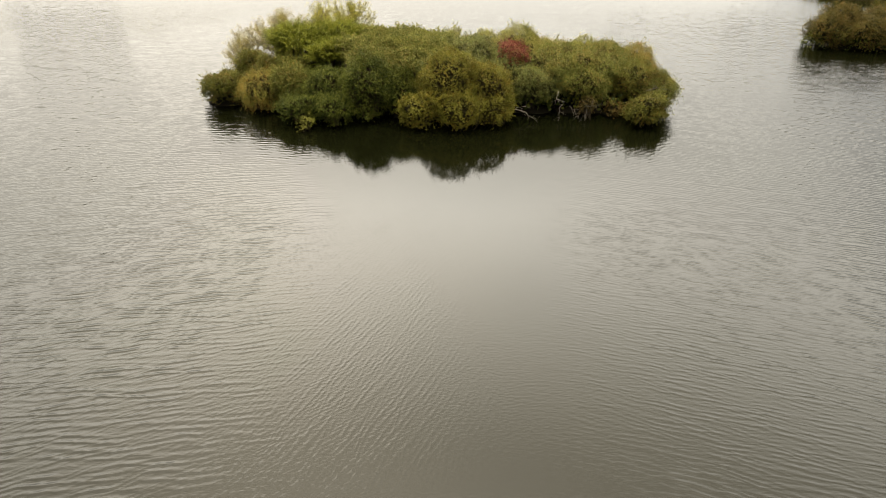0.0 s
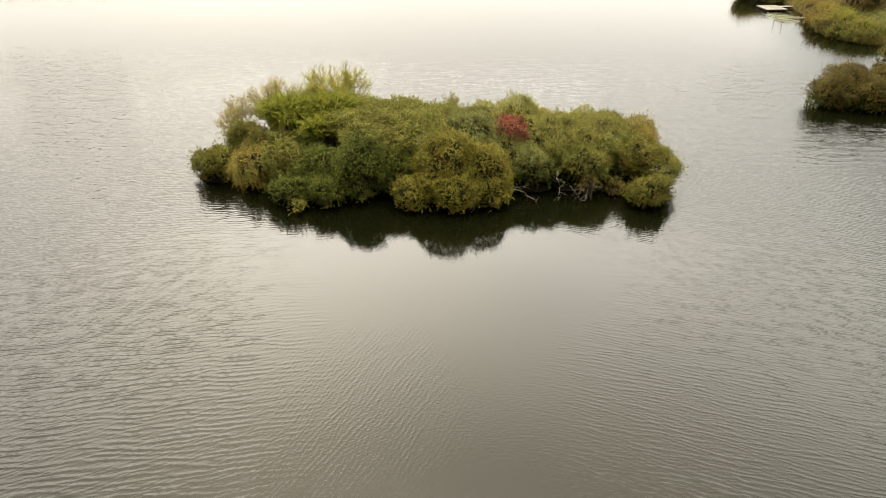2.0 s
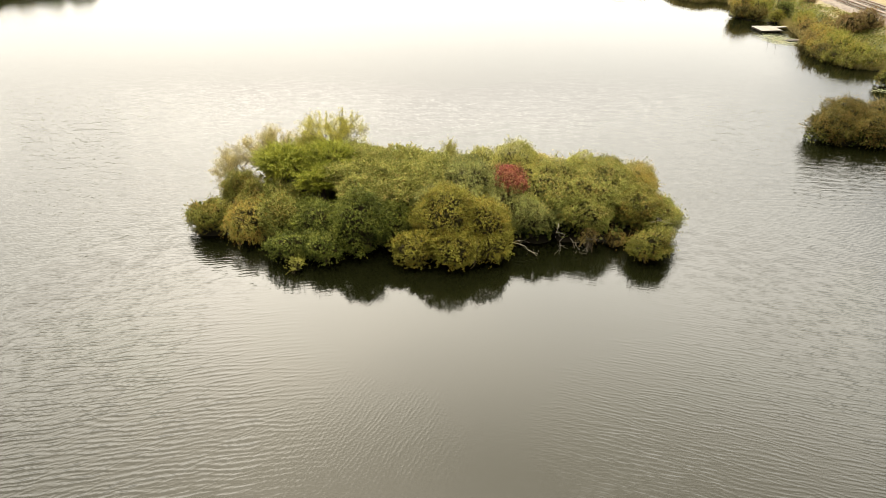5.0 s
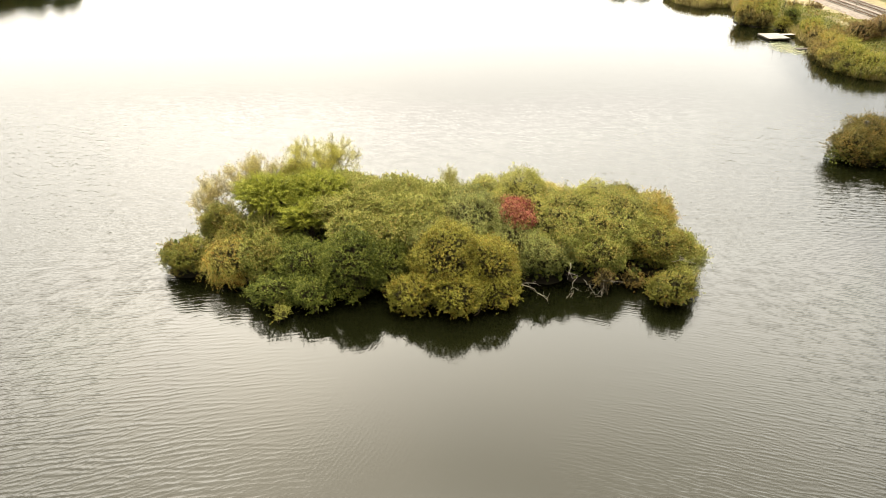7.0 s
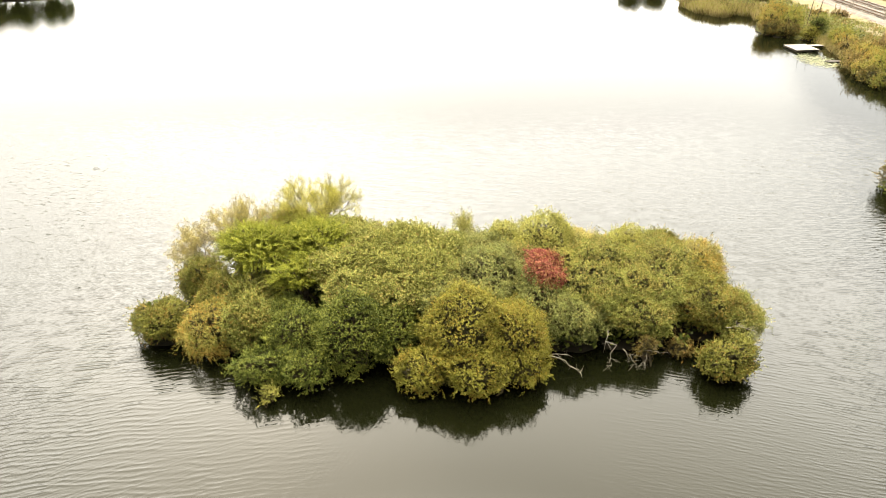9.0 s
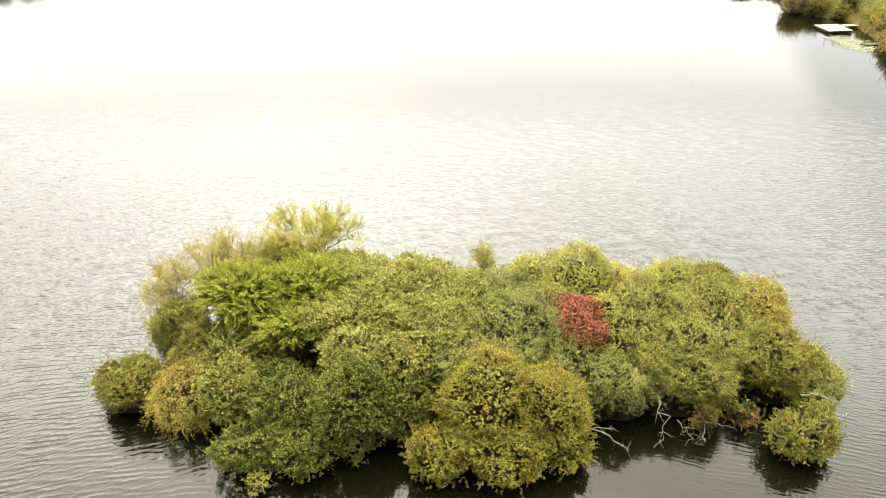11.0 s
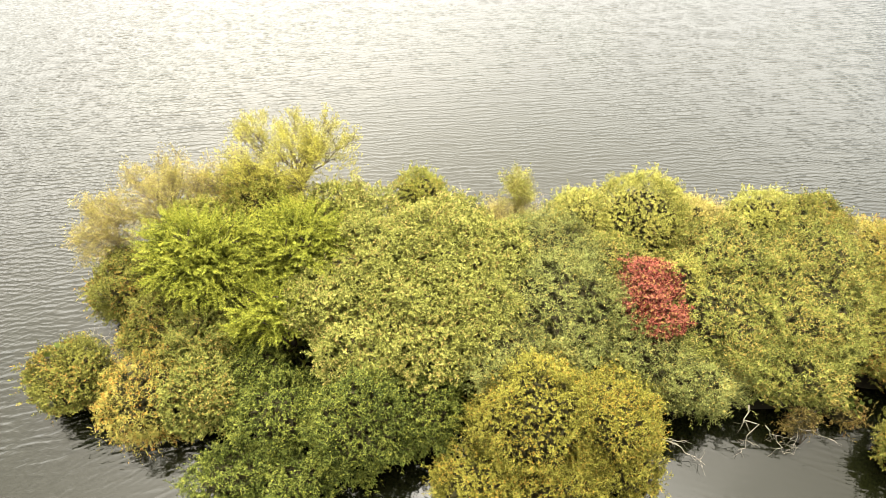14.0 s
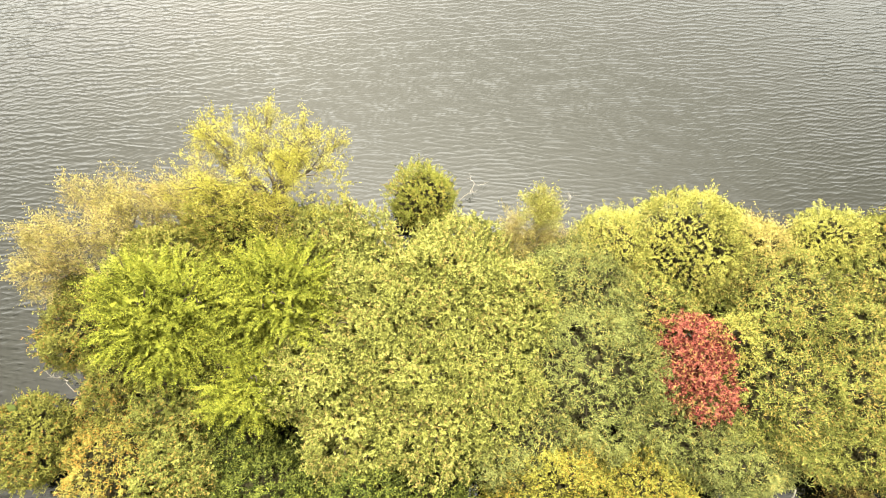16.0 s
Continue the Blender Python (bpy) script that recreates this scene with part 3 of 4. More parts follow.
def shrub(kind_name, spec, others, seed, label, category, group, size=1.0):
    """One shrub or small tree: a foot on the ground, its stems, and its leafy crown."""
    leaf, habit, x, y, rx, ry, h, z0 = spec
    rng = np.random.default_rng(seed)
    lobes = lobes_of(rng, x, y, rx, ry, h, z0, 4 if habit == "wispy" else int(8 + 5.0 * max(rx, ry)), habit == "fine")
    foot = (x, y, ground_height(x, y) - 0.06)
    thing = new(kind_name)
    thing.location = (x, y, 0)
    tagged(thing, label, category, group)
    if habit == "wispy":
        ends = add_limbs(rng, foot, lobes, thing, 0.04 + 0.012 * h, max(3, int(4 + 4 * rx)), 8, 6, *((BRANCH_BARK, 0.58) if leaf == "willow" else ()))
        part("twig_foliage", shifted(twig_leaves("twig_foliage", rng, ends, LEAF[leaf], 26 if leaf == "straw" else 42, 0.074, 0.028), x, y), None, thing)
        part("crown", shifted(crown_mesh("crown", rng, lobes, others, habit, LEAF[leaf], z0, WISP * {"straw": 0.3, "willow": 0.4}.get(leaf, 0.5), size, 1.0), x, y), None, thing)
    else:
        add_stems(rng, foot, lobes, thing, 0.035 + 0.012 * h)
        part("crown", shifted(crown_mesh("crown", rng, lobes, others, habit, LEAF[leaf], z0, DENSE / size ** 2, size), x, y), None, thing)
    return thing


WISP, DENSE = 0.6, 0.52

# ---- plan of the lake, its banks and the island ----
# shore of the lake, going round
LAKE = [(71.6, -117.6), (69.8, 28.1), (65.8, 68), (59, 76.6), (56.0, 81.4), (58.2, 85.6), (60.2, 90.2), (57.2, 89.8), (55.0, 90.6), (53.6, 92.4), (53.0, 95.4), (53.4, 99.6),
        (55.2, 105.4), (56.6, 109.9), (57.2, 114.4), (57.4, 118.6), (55.2, 120.6), (52.6, 122.0), (51.6, 124.6), (52.6, 129.1), (55.6, 134.9), (56.4, 138.0), (53.4, 139.5), (50.4, 137.4),
        (47.4, 141.8), (47.1, 149.0), (49.4, 155.8), (47.4, 163.3), (40.3, 167.4), (26.1, 181.2), (-24.2, 192.2), (-62.3, 177), (-72.8, 167.1), (-83.6, 162.7), (-108.4, 157.2),
        (-137.2, 87.3), (-136.1, -131.5)]

# the island's shrubs: leaf, habit, x, y, half width, half depth, top, lowest leaves
SHRUBS = [
    ("olive", "small", -17.35, 46.5, 1.85, 1.6, 2.6, 0.05), ("gold", "droop", -13.96, 45.6, 2.05, 1.75, 3.1, 0.05),
    ("olive", "small", -15.8, 50.0, 1.75, 1.5, 3.2, 0.2), ("straw", "wispy", -14.74, 53.65, 2.67, 2.12, 4.96, 1.2),
    ("straw", "wispy", -17.4, 52.8, 1.75, 1.6, 3.4, 0.35), ("olive", "narrow", -16.7, 51.4, 1.25, 1.1, 2.3, 0.1), ("willow", "wispy", -9.4, 54.9, 3.5, 2.8, 6.2, 1.6),
    ("straw", "wispy", -12.42, 54.52, 1.85, 1.76, 4.65, 0.69), ("bright", "frond", -12.31, 50.09, 2.26, 2, 5.33, 1.98),
    ("bright", "frond", -8.59, 50.43, 2.01, 1.83, 5.33, 1.98), ("bright", "frond", -9.18, 47.67, 1.3, 1.21, 4.77, 1.98),
    ("dogwood", "broad", -5.45, 49.8, 2.01, 1.92, 4.95, 1.98), ("dogwood", "broad", -3.18, 50.3, 1.93, 1.85, 4.96, 1.98),
    ("dogwood", "broad", -4.03, 48.25, 1.92, 1.74, 4.85, 1.98), ("dogwood", "broad", -1.14, 49.83, 1.76, 1.76, 4.7, 1.98),
    ("dogwood", "broad", -1.64, 47.98, 1.75, 1.66, 4.67, 1.98), ("dogwood", "broad", -6.94, 48.13, 1.65, 1.56, 4.85, 1.98),
    ("dogwood", "broad", -5.96, 46.63, 1.82, 1.64, 4.53, 1.98), ("dogwood", "broad", -3.06, 46.57, 2, 1.56, 4.54, 1.98),
    ("lime", "fine", -3.92, 55.63, 1.33, 1.23, 2.26, 0.05), ("straw", "wispy", 0.1, 53.21, 1.13, 0.94, 2.71, 0.43),
    ("yellow", "wispy", 0.55, 53.91, 0.19, 0.19, 3.24, 2.06), ("grey", "narrow", 1.48, 47.9, 2.54, 2.19, 4.5, 1.98),
    ("grey", "narrow", -0.49, 45.94, 1.74, 1.48, 4.2, 1.98), ("yellow", "fine", 5.68, 52.45, 2.35, 2.06, 4.71, 0.34),
    ("yellow", "narrow", 2.98, 52.62, 1.41, 1.22, 4.51, 0.52), ("red", "broad", 4.97, 48.06, 1.25, 1.85, 4.4, 2.75),
    ("grey", "narrow", 4.81, 46.1, 1.84, 1.5, 3.8, 0.86), ("mixed", "narrow", 3.86, 50.01, 1.5, 1.33, 3.96, 1.98),
    ("rust", "droop", 10.35, 43.95, 0.62, 0.5, 1.75, 0.4), ("rust", "narrow", 12.44, 44.41, 0.55, 0.46, 1.04, 0.05),
    ("yellow", "fine", 6.44, 48.76, 0.6, 0.74, 4.47, 1.29), ("straw", "narrow", 8.24, 52.42, 1.69, 1.6, 3.71, 0.34),
    ("yellow", "fine", 11.05, 52.63, 1.41, 1.41, 3.9, 0.34), ("olive", "small", 13.21, 52.51, 1.79, 1.51, 3.83, 0.05),
    ("gold", "narrow", 15.11, 50.41, 1.86, 1.95, 3.83, 0.05), ("mixed", "narrow", 7.91, 47.6, 2.37, 2.3, 3.95, 1.98),
    ("mixed", "narrow", 10.96, 48.1, 2.55, 2.4, 3.9, 1.98), ("grey", "narrow", 6.48, 45.3, 1.9, 1.5, 3.25, 0.86),
    ("mixed", "narrow", 10.15, 45.7, 2.3, 1.7, 3.2, 0.95), ("mixed", "narrow", 8.95, 50.2, 2.04, 1.9, 3.95, 1.98),
    ("mixed", "narrow", 12.49, 50.2, 2.1, 1.9, 3.8, 1.98), ("olive", "narrow", 14.56, 47.0, 2.3, 2.3, 3.5, 0.34),
    ("mixed", "narrow", 15.86, 46.0, 1.5, 1.93, 2.85, 0.05), ("olive", "small", 14.38, 42.83, 1.74, 1.29, 2.43, 0.05),
    ("green", "small", -5.93, 43.9, 2.17, 1.99, 4.7, 0.05), ("green", "small", -8.93, 44.4, 1.72, 1.63, 3.6, 0.05),
    ("green", "small", -3.7, 44.44, 1.36, 1.45, 3.53, 0.05), ("green", "small", -10.11, 46.2, 1.36, 1.27, 2.9, 0.52),
    ("green", "small", -10.57, 42.6, 1.53, 1.26, 2.14, 0.05), ("green", "small", -8.3, 42.25, 1.53, 1.08, 2.16, 0.05),
    ("amber", "fine", 0.19, 43.8, 2.45, 2.18, 5.03, 0.05), ("amber", "fine", 2.8, 43.85, 2.05, 1.85, 4.1, 0.05),
    ("amber", "small", -1.95, 42.0, 1.75, 1.25, 2.5, 0.05), ("amber", "small", 0.8, 41.75, 1.85, 1.25, 2.7, 0.05),
    ("amber", "small", 3.3, 42.25, 1.55, 1.05, 2.3, 0.05), ("olive", "narrow", -14.02, 48.1, 1.63, 1.45, 3.2, 0.34),
    ("mixed", "frond", -12.35, 47.32, 1.54, 1.36, 3.78, 0.52), ("mixed", "broad", -11.96, 45.28, 1.63, 1.45, 3.48, 0.34),
    ("dogwood", "broad", -6.59, 52.46, 1.94, 1.59, 4.52, 1.98), ("dogwood", "broad", -2.69, 52.17, 2.05, 1.68, 4.24, 0.52),
    ("grey", "narrow", 1.43, 50.57, 1.95, 1.68, 4.21, 1.98), ("yellow", "broad", -13.2, 52.23, 1.75, 1.38, 4.54, 0.52),
    ("mixed", "narrow", -10.4, 49.4, 1.6, 1.5, 3.5, 0.4), ("lime", "narrow", -10.6, 53.7, 1.9, 1.4, 4.7, 1.2), ("yellow", "fine", -9.95, 41.11, 0.45, 0.36, 0.97, 0.05),
]
# the canopy shrubs in the island's middle have flat tops that grow into one another
SHRUBS = [(a, b, x, y, 1.16 * rx, 1.16 * ry, h - 0.05, h - 1.9) if z0 == 1.98 else (a, b, x, y, rx, ry, h, z0) for a, b, x, y, rx, ry, h, z0 in SHRUBS]
# the second island and the shrubs on the far bank
ISLET = [
    ("umber", "fine", 38.5, 65.1, 2.4, 2.3, 3.1, 0.05), ("umber", "narrow", 40.5, 66.9, 2.5, 2.2, 3.8, 0.05),
    ("umber", "fine", 42.0, 64.1, 2.5, 2.1, 3.0, 0.05), ("umber", "narrow", 44.3, 66.4, 2.5, 2.3, 3.7, 0.05),
    ("umber", "fine", 45.6, 63.8, 2.4, 2.2, 3.0, 0.05), ("umber", "fine", 47.9, 65.4, 2.5, 2.4, 3.4, 0.05),
]
BANK = [
    # the two shrubs beyond the second island
    ("olive", "small", 55.3, 83.4, 1.9, 1.8, 2.0, 0.05), ("olive", "small", 58.4, 82.2, 2.1, 1.9, 2.2, 0.2), ("olive", "small", 62.3, 83.3, 2.8, 2.4, 3.2, 0.34),
    # the thicket along the water, low in front and higher behind
    ("rust", "brush", 56.5, 106.5, 1.4, 1.3, 1.5, 0.05), ("rust", "brush", 55.5, 103.9, 1.6, 1.5, 1.6, 0.05), ("rust", "brush", 54.6, 101.4, 1.6, 1.5, 1.7, 0.05),
    ("gold", "brush", 54.0, 98.9, 1.7, 1.6, 1.8, 0.05), ("umber", "brush", 53.8, 96.4, 1.7, 1.6, 1.7, 0.05), ("olive", "brush", 54.0, 93.9, 1.8, 1.6, 1.7, 0.05),
    ("olive", "brush", 55.2, 91.8, 1.8, 1.5, 1.6, 0.05), ("olive", "brush", 57.3, 91.2, 1.7, 1.4, 1.6, 0.05), ("gold", "brush", 58.6, 107.8, 1.6, 1.6, 2.2, 0.2),
    ("gold", "brush", 57.7, 105.0, 1.8, 1.7, 2.4, 0.2), ("gold", "brush", 57.0, 102.2, 1.8, 1.7, 2.5, 0.2), ("lime", "brush", 56.6, 99.4, 1.9, 1.8, 2.7, 0.2),
    ("lime", "brush", 56.4, 96.6, 1.9, 1.8, 2.7, 0.2), ("lime", "brush", 57.0, 94.0, 1.9, 1.7, 2.5, 0.2), ("olive", "brush", 58.8, 92.8, 1.6, 1.5, 2.0, 0.2),
    ("lime", "brush", 60.0, 104.6, 1.5, 1.5, 1.9, 0.4), ("lime", "brush", 59.0, 101.4, 1.3, 1.3, 1.9, 0.4),
    ("rust", "brush", 58.4, 110.6, 1.5, 1.5, 2.1, 0.1), ("gold", "brush", 59.2, 113.4, 1.7, 1.6, 2.3, 0.1), ("lime", "brush", 60.4, 116.4, 1.8, 1.7, 2.4, 0.3), ("rust", "brush", 61.2, 110.8, 1.6, 1.6, 2.1, 0.4),
    # the golden point beyond the platform, with a dark bush beside it
    ("amber", "small", 57.4, 119.8, 1.3, 1.2, 2.0, 0.05), ("green", "small", 59.3, 121.4, 1.4, 1.4, 3.2, 0.2), ("umber", "brush", 52.8, 123.4, 1.7, 1.5, 2.3, 0.05),
    ("umber", "brush", 55.0, 122.0, 1.8, 1.4, 2.3, 0.05), ("gold", "brush", 53.6, 125.6, 2.1, 1.9, 3.6, 0.1), ("lime", "brush", 56.3, 124.6, 2.0, 1.8, 3.3, 0.1),
    ("gold", "brush", 55.2, 128.2, 2.3, 2.2, 4.3, 0.2), ("lime", "brush", 57.9, 127.4, 2.0, 2.0, 3.7, 0.3), ("gold", "brush", 57.2, 131.0, 2.1, 2.0, 3.4, 0.3),
    # dry scrub before the railway and bushes on the far shore
    ("russet", "brush", 63.3, 108.0, 2.2, 2.1, 3.8, 0.8), ("russet", "brush", 66.2, 108.6, 2.4, 2.1, 4.4, 0.8), ("russet", "brush", 68.4, 131.6, 1.7, 1.4, 2.0, 1.1),
    ("rust", "brush", 66.0, 134.0, 1.4, 1.3, 1.8, 1.1), ("green", "small", 61.4, 147.6, 1.8, 1.6, 3.2, 0.6),
    ("olive", "small", 42.2, 168.8, 3.0, 3.0, 4.2, 0.17), ("olive", "small", 47.4, 167.9, 2.8, 2.6, 4.2, 0.26),
    ("green", "broad", -87.6, 166.5, 4.64, 3.71, 6.0, 0.17), ("green", "broad", -93.5, 164.3, 4.62, 3.7, 6.4, 0.17),
    ("olive", "broad", -99.2, 162.3, 4.41, 3.53, 6.3, 0.17), ("green", "broad", -103.9, 159.6, 4.3, 3.44, 6.2, 0.17),
]


def lake_distance(x, y):
    """Metres from the lake's shore: above nought on land, below on the water."""
    x, y = np.atleast_1d(np.asarray(x, float)), np.atleast_1d(np.asarray(y, float))
    best, inside = np.full(x.shape, 1e9), np.zeros(x.shape, bool)
    for (x0, y0), (x1, y1) in zip(LAKE, LAKE[1:] + LAKE[:1]):
        dx, dy = x1 - x0, y1 - y0
        t = np.clip(((x - x0) * dx + (y - y0) * dy) / (dx * dx + dy * dy), 0, 1)
        best = np.minimum(best, np.hypot(x - x0 - t * dx, y - y0 - t * dy))
        if dy:
            inside ^= ((y0 > y) != (y1 > y)) & (x < dx * (y - y0) / dy + x0)
    return np.where(inside, -best, best)


def ground_heights(x, y):
    d = lake_distance(x, y)
    x, y = np.atleast_1d(np.asarray(x, float)), np.atleast_1d(np.asarray(y, float))
    z = np.where(d > 0, np.minimum(1.2, 0.08 + d * 0.11), np.maximum(-1.8, -0.05 + d * 0.4))
    isle = np.full(x.shape, -9.0)
    for _, habit, bx, by, rx, ry, h, z0 in [q for q in SHRUBS + ISLET if q[3] > 44.4]:
        if habit == "wispy":
            rx, ry = rx * 0.4, ry * 0.4
        isle = np.maximum(isle, 1 - np.hypot((x - bx) / rx, (y - by) / (ry * 0.72)))
    isle = np.maximum(isle, 1 - np.hypot((x + 0.8) / 15.9, (y - 49.3) / 5.3))    # its firm middle
    island = -1.8 + 2.15 * np.clip((isle + 0.16) / 0.35, 0, 1)
    return np.maximum(z, island) + 0.06 * np.sin(x * 1.3 + y * 0.7) * np.sin(y * 1.1 - x * 0.4) * (np.maximum(z, island) > 0)


def ground_height(x, y):
    return float(ground_heights(x, y)[0])


def ground_sheet():
    def axis(a, b, step):
        near = list(np.arange(a, b + 0.01, step))
        far, k = [], step
        q = b
        while q < 2600:
            k *= 1.35
            q += k
            far.append(q)
        low, k, q = [], step, a
        while q > -2600:
            k *= 1.35
            q -= k
            low.append(q)
        return np.array(low[::-1] + near + far)
    xs = np.unique(np.round(np.concatenate([axis(-150, 100, 5), np.arange(-22, 20, 0.7), np.arange(40, 82, 1.5)]), 3))
    ys = np.unique(np.round(np.concatenate([axis(-125, 230, 5), np.arange(38, 62, 0.7), np.arange(62, 172, 2.0)]), 3))
    gx, gy = np.meshgrid(xs, ys)
    z = ground_heights(gx.ravel(), gy.ravel())
    v = np.stack([gx.ravel(), gy.ravel(), z], 1)
    w, h = len(xs), len(ys)
    i = (np.arange(h - 1)[:, None] * w + np.arange(w - 1)[None, :]).ravel()
    f = np.stack([i, i + 1, i + w + 1, i + w], 1)
    me = bpy.data.meshes.new("ground")
    me.from_pydata(v.tolist(), [], f.tolist())
    me.polygons.foreach_set("use_smooth", np.ones(len(f), bool))
    me.materials.append(SOIL)
    me.materials.append(TURF)
    mid = v[f].mean(1)
    me.polygons.foreach_set("material_index", ((lake_distance(mid[:, 0], mid[:, 1]) > 0.6)).astype(np.int32))
    return tagged(new("ground", me), "dark earth and grass round the lake and under the island", "ground", kind="structure")


ground_sheet()
bm = bmesh.new()
bmesh.ops.create_grid(bm, x_segments=1, y_segments=1, size=1)
bmesh.ops.scale(bm, vec=(112, 178, 1), verts=bm.verts)
bmesh.ops.translate(bm, vec=(-34, 40, 0), verts=bm.verts)
water = part("water", bm, WATER, None)
tagged(water, "calm grey-olive lake water ruffled by light wind", "lake", kind="structure")


# ---- shrubs and trees ----
KIND = {"olive": "olive-green", "gold": "golden-yellow", "green": "dark green", "amber": "amber-yellow", "bright": "bright green", "dogwood": "pale yellow-green",
        "grey": "grey-green", "yellow": "soft yellow", "red": "crimson-red", "straw": "straw-coloured", "willow": "pale yellow", "mixed": "green and yellow", "rust": "rusty brown", "lime": "yellow-green", "russet": "dull russet", "umber": "bronze-olive"}
FORM = {"small": "dense small-leaved shrub", "fine": "dense fine-leaved shrub", "broad": "broad-leaved shrub", "narrow": "narrow-leaved willow shrub", "frond": "shrub with long leafy shoots",
        "droop": "shrub with drooping branches", "brush": "feathery shrub of upright shoots", "wispy": "open thinly leaved shrub with bare twigs"}


def plant(rows, where, group, seed, size=1.0):
    bodies = []
    for _, _, x, y, rx, ry, h, z0 in rows:
        rz = (h - z0) * 0.56
        bodies.append((np.array([x, y, h - rz]), np.array([rx, ry, rz]) * 0.95))
    for k, spec in enumerate(rows):
        leaf, habit, h = spec[0], spec[1], spec[6]
        near = [b for j, b in enumerate(bodies) if j != k and rows[j][1] != "wispy"]
        tall = h > 5.8
        name = "tree" if tall else "shrub"
        form = "tree" if tall and habit != "wispy" else "willow tree with bare upper twigs" if tall else FORM[habit]
        shrub(name, spec, near, seed + k, f"{KIND[leaf]} {form} {where}", name, group, size)


plant(SHRUBS, "on the island", "shrubs on the island", 100)
plant(ISLET, "on the second island", "shrubs on the second island", 300, 1.2)
plant(BANK, "on the lake's bank", "shrubs on the bank", 400, 1.5)


# ---- dead wood at the island's front ----
def deadwood(name, foot, tip, seed, forks, thick, label):
    rng = np.random.default_rng(seed)
    thing = new(name)
    thing.location = foot
    tagged(thing, label, "dead branch", "bleached branches at the island's edge")
    foot, tip = np.array(foot, float), np.array(tip, float)
    bm = bmesh.new()
    line = [q - foot for q in bent(rng, foot, tip, 6, 0.10)]
    tube(bm, line, [thick * (1 - 0.13 * k) for k in range(7)], 6)
    part("limb", bm, DEADWOOD, thing)
    for _ in range(forks):
        s = line[rng.integers(2, 7)]
        d = unit(unit(tip - foot) * 0.7 + rng.normal(size=3) * np.array([0.8, 0.5, 0.5]))
        e = s + d * rng.uniform(0.2, 0.55)
        e[2] = max(e[2], 0.04 - foot[2])
        bm = bmesh.new()
        l2 = bent(rng, s, e, 4, 0.12)
        tube(bm, l2, [thick * 0.45, thick * 0.36, thick * 0.28, thick * 0.2, thick * 0.1], 5)
        for _ in range(3):
            s2 = l2[rng.integers(1, 5)]
            e2 = s2 + unit(d + rng.normal(size=3) * 0.8) * rng.uniform(0.15, 0.4)
            tube(bm, [s2, (s2 + e2) / 2 + rng.normal(size=3) * 0.02, e2], [thick * 0.2, thick * 0.14, thick * 0.06], 4)
        part("twig", bm, DEADWOOD, thing)


DEAD = "bleached bare dead branch leaning out over the lake"
deadwood("dead_branch", (4.90, 43.60, 0.72), (6.54, 42.87, 0.12), 1, 5, 0.0280, DEAD)
deadwood("dead_branch", (5.00, 43.50, 0.80), (5.80, 43.25, 1.05), 2, 3, 0.0220, DEAD)
deadwood("dead_branch", (8.12, 44.25, 1.95), (8.30, 43.25, 0.30), 3, 6, 0.0280, DEAD)
deadwood("dead_branch", (9.00, 43.85, 0.95), (9.65, 43.15, 0.22), 4, 5, 0.0200, DEAD)
deadwood("dead_branch", (9.90, 43.90, 0.70), (10.95, 43.25, 1.20), 5, 4, 0.0160, DEAD)
deadwood("dead_branch", (10.30, 43.90, 0.80), (10.10, 43.00, 0.15), 6, 6, 0.0160, DEAD)
deadwood("dead_branch", (14.60, 44.30, 2.05), (15.90, 43.60, 2.30), 7, 6, 0.0170, DEAD)
deadwood("dead_branch", (-16.57, 48.28, 0.25), (-17.90, 48.90, 0.12), 8, 5, 0.0200, DEAD)
deadwood("dead_branch", (-2.34, 55.79, 0.25), (-1.33, 56.64, 0.12), 9, 4, 0.0180, DEAD)
deadwood("dead_branch", (1.59, 54.77, 0.25), (2.13, 55.41, 0.90), 10, 5, 0.0160, DEAD)


# ---- the floating fishing platform by the bank ----
def box(bm, x0, y0, z0, x1, y1, z1, bevel=0.0):
    r = bmesh.ops.create_cube(bm, size=1)
    bmesh.ops.scale(bm, vec=(x1 - x0, y1 - y0, z1 - z0), verts=r["verts"])
    bmesh.ops.translate(bm, vec=((x0 + x1) / 2, (y0 + y1) / 2, (z0 + z1) / 2), verts=r["verts"])
    if bevel:
        bmesh.ops.bevel(bm, geom=list({e for v in r["verts"] for e in v.link_edges}), offset=bevel, segments=1, affect="EDGES")


